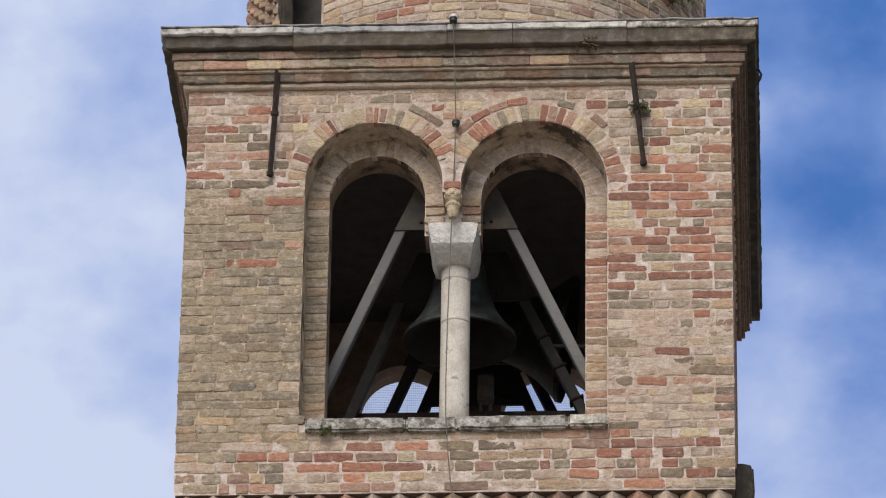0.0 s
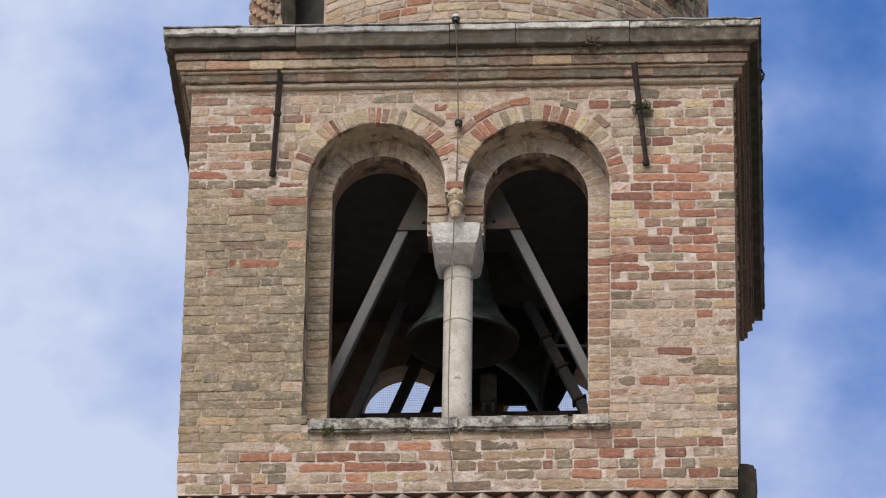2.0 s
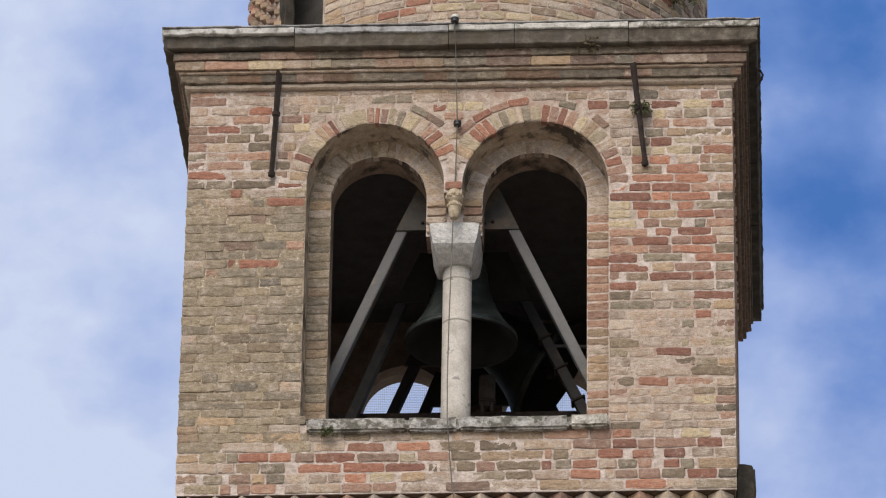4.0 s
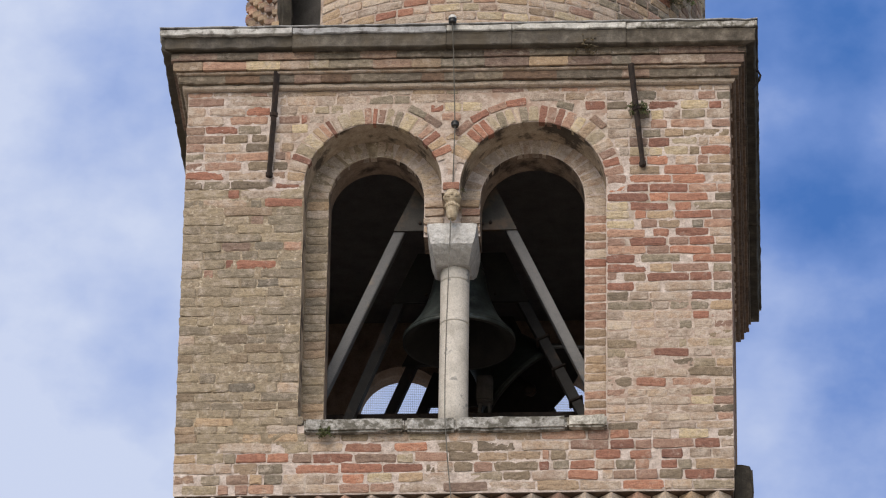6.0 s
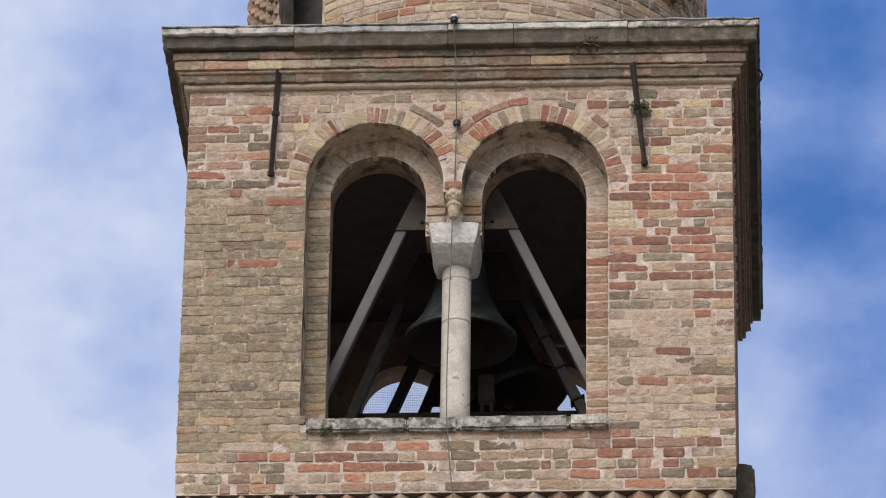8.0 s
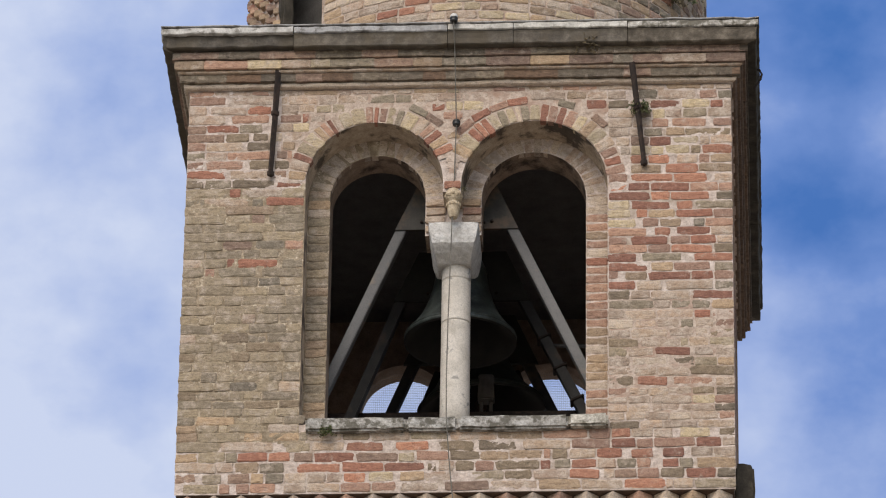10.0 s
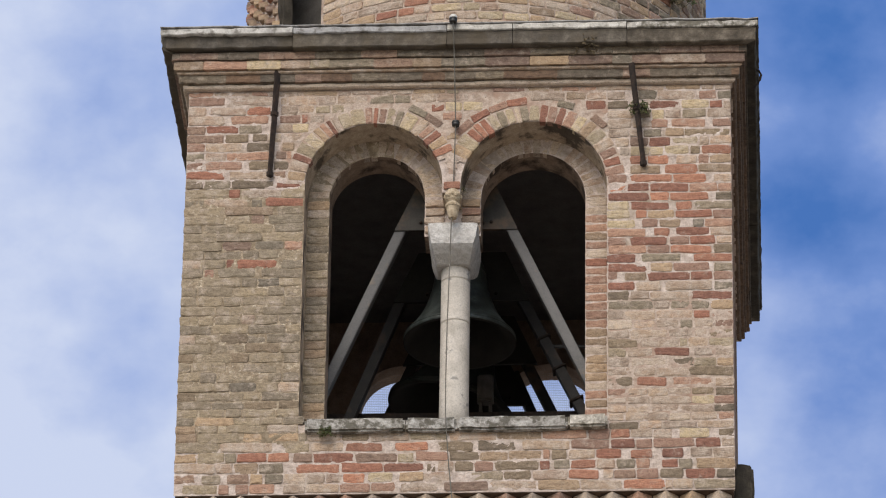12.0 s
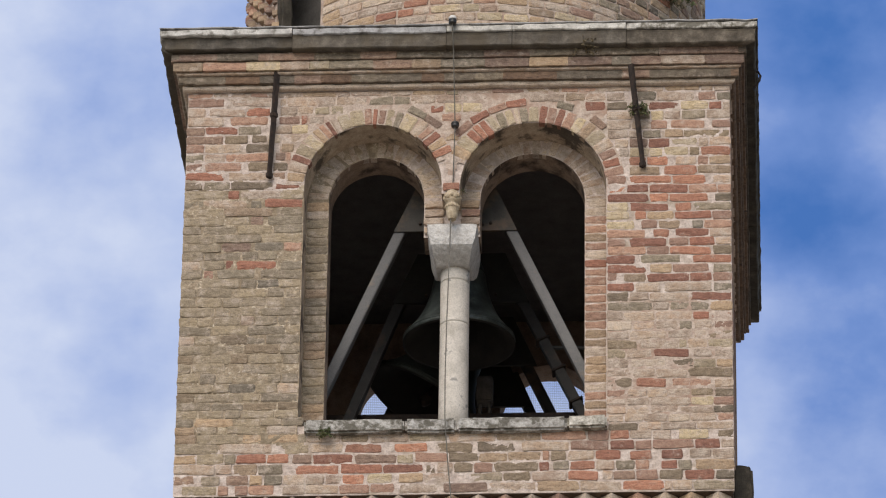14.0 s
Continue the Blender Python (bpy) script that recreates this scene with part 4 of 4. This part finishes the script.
def drum_core():
    """A hollow shell with a tall gap, closed above by a low cone."""
    vs, fs = [], []
    angles = [-39.3 + 342 * k / 171 for k in range(172)]
    for w in angles:
        a = radians(w)
        for r, z in ((DR - 0.0065, 24.17), (DR - 0.0065, 26.2), (DR - 0.07, 26.2), (DR - 0.07, 24.17)):
            vs.append((DX + r * math.sin(a), DY - r * math.cos(a), z))
    for k in range(len(angles) - 1):
        for q in range(4):
            fs.append((4 * k + q, 4 * k + 4 + q, 4 * k + 4 + (q + 1) % 4, 4 * k + (q + 1) % 4))
    fs += [(0, 1, 2, 3), tuple(4 * (len(angles) - 1) + q for q in (3, 2, 1, 0))]
    return vs, fs


cap_v, cap_f = turned_data([(1.9, 26.2), (1.9, 26.26), (0.9, 27.2), (0.05, 28.2)], 48, True)
part("cone_roof", tidy(mesh_of("cone_roof", [(x + DX, y + DY, z) for x, y, z in cap_v], cap_f, SHAFT)), drum, "low brick cone closing the drum")
drum_wall = part("drum_wall", tidy(mesh_of("drum_wall", *drum_core(), BUFF_SMEAR)), drum, "curved wall of pale buff brick")
drum_specs = []
low_sight = lambda w: 24.46 + (2 - DR * math.cos(radians(w)) - 0.23) * 0.555
for c in range(26):
    zc = 24.18 + PITCH * (c + 0.5)
    w = -38.8 + rng.uniform(0, 0.5)
    while w < 100:
        length = rng.choice((0.24, 0.20, 0.18, 0.13))
        step = math.degrees(length / DR)
        a = radians(w + step / 2)
        shown = -0.12 < zc - low_sight(w) < 0.42
        drum_specs.append((shown, spec_at(DX + DR * math.sin(a), DY - DR * math.cos(a), zc, length - rng.uniform(0.009, 0.02), (PITCH - 0.009) * rng.uniform(0.88, 1.04), choose({"yellow": 3.2 if w > -12 else 1.0, "tan": 2.2, "faded_tan": 1.6, "faded_pink": 2.0, "washed": 3.4, "pink": 0.9, "orange": 0.7 if w < 5 else 0.3, "red": 0.15, "grey": max(0, (w - 25) / 12), "brown": max(0, (w - 22) / 6), "mossy": max(0, (w - 26) / 6)}), a + rng.gauss(0, 0.01), rng.gauss(0, 0.018))))
        w += step
dent_me = bevelled("brick", -0.055, 0.055, -0.055, 0.055, -0.026, 0.026, BRICK["tan"], 0.005)
for c in range(22):
    for q in range(9):
        w = radians(-58.2 - q * 4.7 - (c % 2) * 2.35)
        rr = DR - 0.05 + 0.02 * (c % 2)
        ob = part("brick", dent_me, drum_wall, at=pose(DX + rr * math.sin(w), DY - rr * math.cos(w), 24.84 + c * 0.056, 0, 0, 45 + math.degrees(w)))
        ob.material_slots[0].link = "OBJECT"
        ob.material_slots[0].material = BRICK[choose({"tan": 3, "orange": 1.2, "brown": 2, "pink": 1})]
part("niche_back", bevelled("niche_back", -0.75, 0.75, -0.03, 0.03, 24.17, 26.1, GREY_RENDER, 0.01), drum, "grey rendered back of the niche", at=pose(DX + 1.25 * math.sin(radians(-50)), DY - 1.25 * math.cos(radians(-50)), 0, 0, 0, -50))
part("niche_jamb", bevelled("niche_jamb", -0.035, 0.035, -0.07, 0.03, 24.17, 25.6, CRUST_SHADE, 0.02, 0.02, 9, 2.0), drum, "dark grey niche jamb", at=pose(DX + 1.70 * math.sin(radians(-56)), DY - 1.70 * math.cos(radians(-56)), 0, 0, 0, -56))

# ---- belfry: frames, bells, beam ----
def trestle(y, left, right, plate_low, tone, label, clamps=False):
    """An A-shaped bell frame of two sloping steel legs under a riveted top plate."""
    ob = thing("steel_trestle", label, "steel trestle", "trestles carrying the bells")
    cx, half = (left[0] + right[0]) / 2, (right[0] - left[0]) / 2
    for sign, (x, slope) in ((-1, left), (1, right)):
        foot, top = Vector((x + slope * (FLOOR_Z - 22.9), y, FLOOR_Z)), Vector((x + slope * 0.20, y, 23.10))
        d = (top - foot).normalized()
        me = bevelled("leg", -0.038, 0.038, -0.045, 0.045, 0.02, (top - foot).length, tone, 0.006)
        leg = part("leg", me, ob, at=Matrix.Translation(foot) @ Matrix.Rotation(math.atan2(d.x, d.z), 4, "Y"))
        part("base_plate", bevelled("base_plate", -0.13, 0.13, -0.1, 0.1, 0.0, 0.02, tone, 0.003), ob, at=Matrix.Translation(foot))
        if clamps and sign > 0:
            for h in (1.32, 1.62, 1.9):
                part("clamp", bevelled("clamp", -0.056, 0.056, -0.058, 0.058, h, h + 0.018, IRON, 0.003), leg, "dark clamp band")
    h = half + 0.05
    zt = plate_low + 0.42
    v = [(cx - h, plate_low), (cx + h, plate_low), (cx + h - 0.44 * (zt - plate_low), zt), (cx - h + 0.44 * (zt - plate_low), zt)]
    vs = [(x, yy, zz) for yy in (y - 0.058, y - 0.030) for x, zz in v]
    fs = [(0, 1, 2, 3), (7, 6, 5, 4), (0, 4, 5, 1), (1, 5, 6, 2), (2, 6, 7, 3), (3, 7, 4, 0)]
    # front plate coloured for the arch's shade, inner plates for deeper shade
    plate = part("top_plate", tidy(mesh_of("top_plate", vs, fs, RUST_SHADE_PLATE if tone == STEEL else DEEP_SHADE_STEEL)), ob, "riveted grey steel plate")
    bolt = turned_data([(0.0, -0.012), (0.009, -0.010), (0.013, 0.0), (0.013, 0.012)], 8)
    for dx, dz in ((-0.26, 0.06), (-0.20, 0.09), (-0.15, 0.05), (0.15, 0.09), (0.20, 0.05), (0.26, 0.06)):
        part("bolt", mesh_of("bolt", *bolt, IRON), plate, "rusty bolt head", at=Matrix.Translation((cx + dx, y - 0.066, plate_low + dz)) @ Matrix.Rotation(-math.pi / 2, 4, "X"))
    return ob


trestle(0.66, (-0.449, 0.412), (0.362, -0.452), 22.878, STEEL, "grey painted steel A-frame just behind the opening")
trestle(1.78, (-0.525, 0.375), (0.405, -0.475), 22.885, SHADED_STEEL, "steel A-frame toned for shade, with clamp bands, between the bells", True)
trestle(2.92, (-0.524, 0.398), (0.418, -0.455), 22.95, SHADED_STEEL, "steel A-frame toned dark for shade behind the swinging bell")
trestle(3.32, (-0.392, 0.366), (0.347, -0.405), 22.80, SHADED_STEEL, "narrow steel A-frame toned for shade by the back wall")


def bell_profile(r, h):
    """Outer and inner contour of a bell with its mouth at height 0."""
    out = ((1.0, 0.0), (1.0, 0.03), (0.965, 0.07), (0.885, 0.13), (0.795, 0.20), (0.71, 0.28), (0.635, 0.37), (0.57, 0.47), (0.515, 0.58), (0.475, 0.70), (0.44, 0.84), (0.38, 0.93), (0.22, 0.99), (0.0, 1.0))
    ins = ((0.0, 0.92), (0.24, 0.90), (0.31, 0.80), (0.36, 0.66), (0.42, 0.52), (0.49, 0.39), (0.58, 0.26), (0.74, 0.12), (0.93, 0.0))
    return [(r * a, h * b) for a, b in reversed(out)], [(r * a, h * b) for a, b in ins]


def bell_parts(parent, r, h, mouth_z, material, headstock):
    """Bell body, raised bands, clapper and headstock under parent; mouth_z in the parent's space."""
    o, i = bell_profile(r, h)
    body = part("bell_body", tidy(mesh_of("bell_body", *turned_data(o + list(reversed(i)), 56), material, True)), parent, at=pose(0, 0, mouth_z))
    # second slot paints the shaded inside faces
    body.data.materials.append(HOLLOW_SHADE)
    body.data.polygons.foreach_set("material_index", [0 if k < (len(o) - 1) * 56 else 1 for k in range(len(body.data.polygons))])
    for q, w in ((0.05, 0.985), (0.80, 0.45)):
        ring = turned_data([(r * w - 0.004, h * q - 0.008), (r * w + 0.006, h * q - 0.004), (r * w + 0.006, h * q + 0.004), (r * w - 0.006, h * q + 0.008)], 56)
        part("band", mesh_of("band", *ring, material, True), body, "raised moulded band")
    clapper = turned_data([(0.0, -0.03), (0.03, -0.02), (0.052, 0.02), (0.045, 0.06), (0.018, 0.10), (0.014, h * 0.9)], 16)
    part("clapper", mesh_of("clapper", *clapper, IRON, True), parent, "iron clapper", at=pose(0, 0, mouth_z + 0.02))
    part("headstock", bevelled("headstock", -0.11, 0.11, -headstock, headstock, mouth_z + h + 0.012, mouth_z + h + 0.16, STEEL, 0.012), parent, "grey steel headstock")
    axle = tube_data([(0, -headstock - 0.04, 0), (0, headstock + 0.04, 0)], 0.03, 12)
    part("axle", mesh_of("axle", *axle, IRON, True), parent, "iron axle", at=pose(0, 0, mouth_z + h + 0.06))


still_bell = thing("hanging_bell", "green bronze bell hanging still behind the column", "bell", "bells", at=pose(-0.04, 1.22, 22.98))
bell_parts(still_bell, 0.42, 0.73, 22.256 - 22.98, BRONZE, 0.50)
swing_bell = thing("swinging_bell", "large dark bronze bell swinging deep in the belfry", "bell", "bells", at=pose(-0.01, 2.35, 23.0))
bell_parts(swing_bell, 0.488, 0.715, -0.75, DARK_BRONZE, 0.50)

beam = thing("cross_beam", "dark steel beam lying across the belfry", "beam", me=bevelled("cross_beam", -1.468, 1.468, 1.90, 2.00, 21.97, 22.035, IRON, 0.006))
hammer = thing("hammer_box", "brown-grey metal hammer housing standing on the beam", "hammer box")
part("housing", bevelled("housing", 0.058, 0.18, 1.86, 1.98, 22.12, 22.335, BOX, 0.012), hammer)
part("foot", bevelled("foot", 0.07, 0.095, 1.91, 1.97, 22.037, 22.13, BOX, 0.004), hammer)
part("foot", bevelled("foot", 0.143, 0.168, 1.91, 1.97, 22.037, 22.13, BOX, 0.004), hammer)
bar = thing("tie_rod", "thin grey steel tie rod between frame and wall", "tie rod", me=mesh_of("tie_rod", *tube_data([(0.62, 1.78, 22.52), (1.47, 1.78, 22.50)], 0.014, 8), STEEL))


def wire_screen(cx, r, zs, name):
    """Woven wire in one back opening: thin upright and level wires clipped to the arch."""
    ob = thing(name, "fine wire mesh screen stretched across the back opening", "wire screen", "wire screens")
    y = 3.60
    up, level = [], []
    step = 0.015
    k = -r + step
    while k < r:
        up.append(box_data(cx + k - 0.0006, cx + k + 0.0006, y - 0.001, y + 0.001, SILL_Z, zs + math.sqrt(r * r - k * k)))
        k += step
    z = SILL_Z + step
    while z < zs + r - 0.01:
        w = r if z < zs else math.sqrt(r * r - (z - zs) ** 2)
        level.append(box_data(cx - w, cx + w, y + 0.0012, y + 0.0032, z - 0.0006, z + 0.0006))
        z += step
    part("wire_weave", mesh_of("wire_weave", *join(up + level), WIRE), ob, kind="stuff")


wire_screen(-0.614, 0.342, 22.922, "wire_screen")
wire_screen(*RIGHT_IN[:2], 22.882, "wire_screen")
part("back_column", mesh_of("back_column", *turned_data([(0.10, SILL_Z), (0.10, 22.4), (0.13, 22.45), (0.19, 22.64)], 24, True), INNER), tower, "dark stone column in the back opening", at=pose(-0.04, 3.6, 0))

# ---- things on the front ----
def tie_anchor(top, low, collar, label):
    """A tapered iron bar of a wall tie with its collar."""
    ob = thing("wall_anchor", label, "wall anchor", "iron wall anchors")
    t, b = Vector(top), Vector(low)
    d = (t - b).normalized()
    n = (t - b).length
    me = bevelled("bar", -0.021, 0.021, -0.012, 0.012, 0, n, IRON, 0.004, 0.003, 9, top[0])
    for k in me.vertices:
        k.co.x *= 0.82 + 0.3 * k.co.z / n
    m = Matrix.Translation(b) @ d.to_track_quat("Z", "Y").to_matrix().to_4x4() @ Matrix.Rotation(math.pi, 4, "Z")
    part("bar", me, ob, at=m)
    part("collar", bevelled("collar", -0.026, 0.026, -0.02, 0.02, n * collar - 0.02, n * collar + 0.02, IRON, 0.005), ob, "forged collar", at=m)
    part("tip", bevelled("tip", -0.023, 0.023, -0.018, 0.02, -0.012, 0.03, IRON, 0.006), ob, at=m)


tie_anchor((-1.336, -0.070, 23.865), (-1.376, -0.024, 23.005), 0.585, "rusted iron wall anchor bar leaning on the brickwork")
tie_anchor((1.272, -0.118, 23.855), (1.356, -0.024, 23.05), 0.56, "rusted iron wall anchor bar with a weed at its collar")

cable = thing("lightning_cable", "thin grey lightning cable hanging down the facade", "cable")
line = [(-0.036, -0.242, 24.215), (-0.036, -0.246, 24.12), (-0.03, -0.17, 23.95), (-0.018, -0.055, 23.40), (-0.030, 0.0, 23.0), (-0.045, 0.03, 22.63), (-0.052, 0.06, 22.4),
        (-0.064, 0.03, 21.8), (-0.066, -0.03, 21.3), (-0.061, -0.072, 20.99), (-0.055, -0.074, 20.88), (-0.035, -0.03, 20.6), (-0.009, -0.03, 20.33), (0.0, -0.03, 18.5)]
part("wire", mesh_of("wire", *tube_data(line, 0.0042, 6), CABLE), cable)
knob = turned_data([(0.0, -0.022), (0.026, -0.020), (0.030, -0.006), (0.022, 0.0), (0.031, 0.006), (0.027, 0.020), (0.0, 0.022)], 16)
part("insulator", mesh_of("insulator", *knob, CERAMIC, True), cable, "black knob insulator", at=pose(-0.036, -0.242, 24.172))
part("insulator_cap", mesh_of("insulator_cap", *turned_data([(0.028, 0.018), (0.030, 0.030), (0.022, 0.042), (0.0, 0.046)], 16), WHITE_CAP, True), cable, "white insulator cap", at=pose(-0.036, -0.242, 24.172))
part("insulator", mesh_of("insulator", *knob, CERAMIC, True), cable, "black knob insulator", at=pose(-0.018, -0.045, 23.405))
for x, y, z in ((-0.018, -0.04, 23.405), (-0.036, -0.24, 24.172)):
    part("peg", mesh_of("peg", *tube_data([(x, y, z), (x, y + 0.06, z - 0.005)], 0.007, 6), IRON), cable)


def weed(name, label, at, size, count, material, droop, seed):
    """A tuft of small leaves on thin stems."""
    r = random.Random(seed)
    ob = thing(name, label, "weed", at=pose(*at))
    stems, leaves = [], []
    for k in range(count):
        w, up = r.uniform(0, 2 * math.pi), r.uniform(-droop, 1.0)
        d = Vector((math.cos(w), -abs(math.sin(w)) * 0.7, up)).normalized() * size * r.uniform(0.5, 1.0)
        mid = d * 0.5 + Vector((0, 0, size * 0.12))
        tip = d - Vector((0, 0, size * 0.2 * droop))
        stems.append(tube_data([(0, 0.01, 0), mid, tip], 0.0016, 3))
        for q in range(6):
            c = mid.lerp(tip, q / 5) + Vector((r.uniform(-1, 1), r.uniform(-1, 1), r.uniform(-1, 1))) * size * 0.13
            u = Vector((r.uniform(-1, 1), r.uniform(-1, 1), r.uniform(-1, 1))).normalized() * size * r.uniform(0.07, 0.15)
            s = u.orthogonal() * 0.55
            leaves.append(([c - u, c + s + u * 0.1, c + u, c - s + u * 0.1], [(0, 1, 2, 3)]))
    part("stalk", mesh_of("stalk", *join(stems), DRY), ob, kind="stuff")
    part("leaves", mesh_of("leaves", *join(leaves), material), ob, kind="stuff")


weed("weed", "small green fern growing under the stone sill", (-0.91, -0.040, 20.872), 0.075, 30, LEAF, 0.7, 3)
weed("weed", "green weed growing beside the iron anchor", (1.325, -0.035, 23.505), 0.095, 44, LEAF, 0.7, 5)
weed("weed", "dry brown weeds rooted under the cornice", (0.93, -0.125, 23.995), 0.12, 14, DRY, 0.9, 8)
for k, (a, z, size) in enumerate(((60, 25.13, 0.14), (64, 25.22, 0.13), (68, 25.33, 0.15), (56, 25.12, 0.10))):
    w = radians(a)
    weed("weed", "mossy green weeds growing on the round drum", (DX + DR * math.sin(w), DY - DR * math.cos(w) - 0.01, z), size, 36, LEAF if k % 2 else DRY, 0.8, 11 + k)
weed("weed", "tiny green weed between two arches", (0.05, -0.01, 22.86), 0.035, 9, LEAF, 0.8, 13)

# ---- ground and sky ----
thing("ground", "warm grey stone paving reaching away round the tower", "ground", kind="structure", me=mesh_of("ground", [(-4000, -4000, 0), (4000, -4000, 0), (4000, 4000, 0), (-4000, 4000, 0)], [(0, 1, 2, 3)], PAVING))
AIM0 = Vector(AIM[0][1:])
WAY = (AIM0 - Vector(EYE)).normalized()
SKY_M = Matrix.Translation(Vector(EYE) + WAY * 2500) @ look(EYE, AIM0, 0.857).to_3x3().to_4x4()
backdrop = thing("sky_backdrop", "blue sky with drifting soft white cloud", "sky", kind="structure", me=mesh_of("sky_backdrop", [(-900, -700, 0), (900, -700, 0), (900, 700, 0), (-900, 700, 0)], [(0, 1, 2, 3)], cloud_material()))

# ---- bricks of the walls, last ----
near = [s for (x, z), s in course_specs if x > JAMB_R or z < 20.95]
far = [s for (x, z), s in course_specs if not (x > JAMB_R or z < 20.95)]
far += near[300:]
for s in near[:300]:
    brick_object(s, front_wall)
brick_stuff("brickwork", far, front_wall, "worn buff and pink bricks")
for s in jamb_specs + inner_ring_specs:
    brick_object(s, inner_wall)


def ring_mortar():
    vs, fs = [], []
    for cx, r, zs, a0, a1 in ((*LEFT_ARCH, 0.0, math.pi - 0.36), (*RIGHT_ARCH, 0.36, math.pi)):
        k0, n = len(vs), 120
        for i in range(n + 1):
            w = a0 + (a1 - a0) * i / n
            for q in range(6):
                rr = r + 0.0005 + 0.028 * q
                y = 0.0045 + 0.004 * noise.noise((cx + rr * math.cos(w) * 30, rr * math.sin(w) * 30, q * 1.0)) if q else 0.006
                vs.append((cx - rr * math.cos(w), y, zs + rr * math.sin(w)))
        for i in range(n):
            for q in range(5):
                a = k0 + i * 6 + q
                fs.append((a, a + 1, a + 7, a + 6))
    return vs, fs


arch_ring = part("arch_ring", mesh_of("arch_ring", *ring_mortar(), BUFF_SMEAR), tower, "rings of bricks on edge round both arches")
for s in arch_specs:
    brick_object(s, arch_ring)
for side, s in cornice_specs:
    if side == 0:
        brick_object(s, cornice)
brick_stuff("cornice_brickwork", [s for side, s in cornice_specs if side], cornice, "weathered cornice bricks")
for shown, s in drum_specs:
    if shown:
        brick_object(s, drum_wall)
brick_stuff("drum_brickwork", [s for shown, s in drum_specs if not shown], drum_wall, "pale drum bricks")


# ---- what moves ----
def motions():
    # the bell swings left and right about its axle; furthest right at about 0.2 s, one full swing in just over 2 s
    period, wide = 2.058, 99.5
    rows = []
    for k in range(0, 281):
        t = k * 0.05
        a = wide * math.cos(2 * math.pi * (t - 0.207) / period)
        rows.append((t, pose(-0.01, 2.35, 23.0, 0, -a, 0)))
    walk(swing_bell, rows)
    # clouds drift slowly to the left and down
    walk(backdrop, [(t, SKY_M @ pose(-1.1 * t, -0.5 * t, 0)) for t in (0.0, 7.0, 14.0)])


motions()
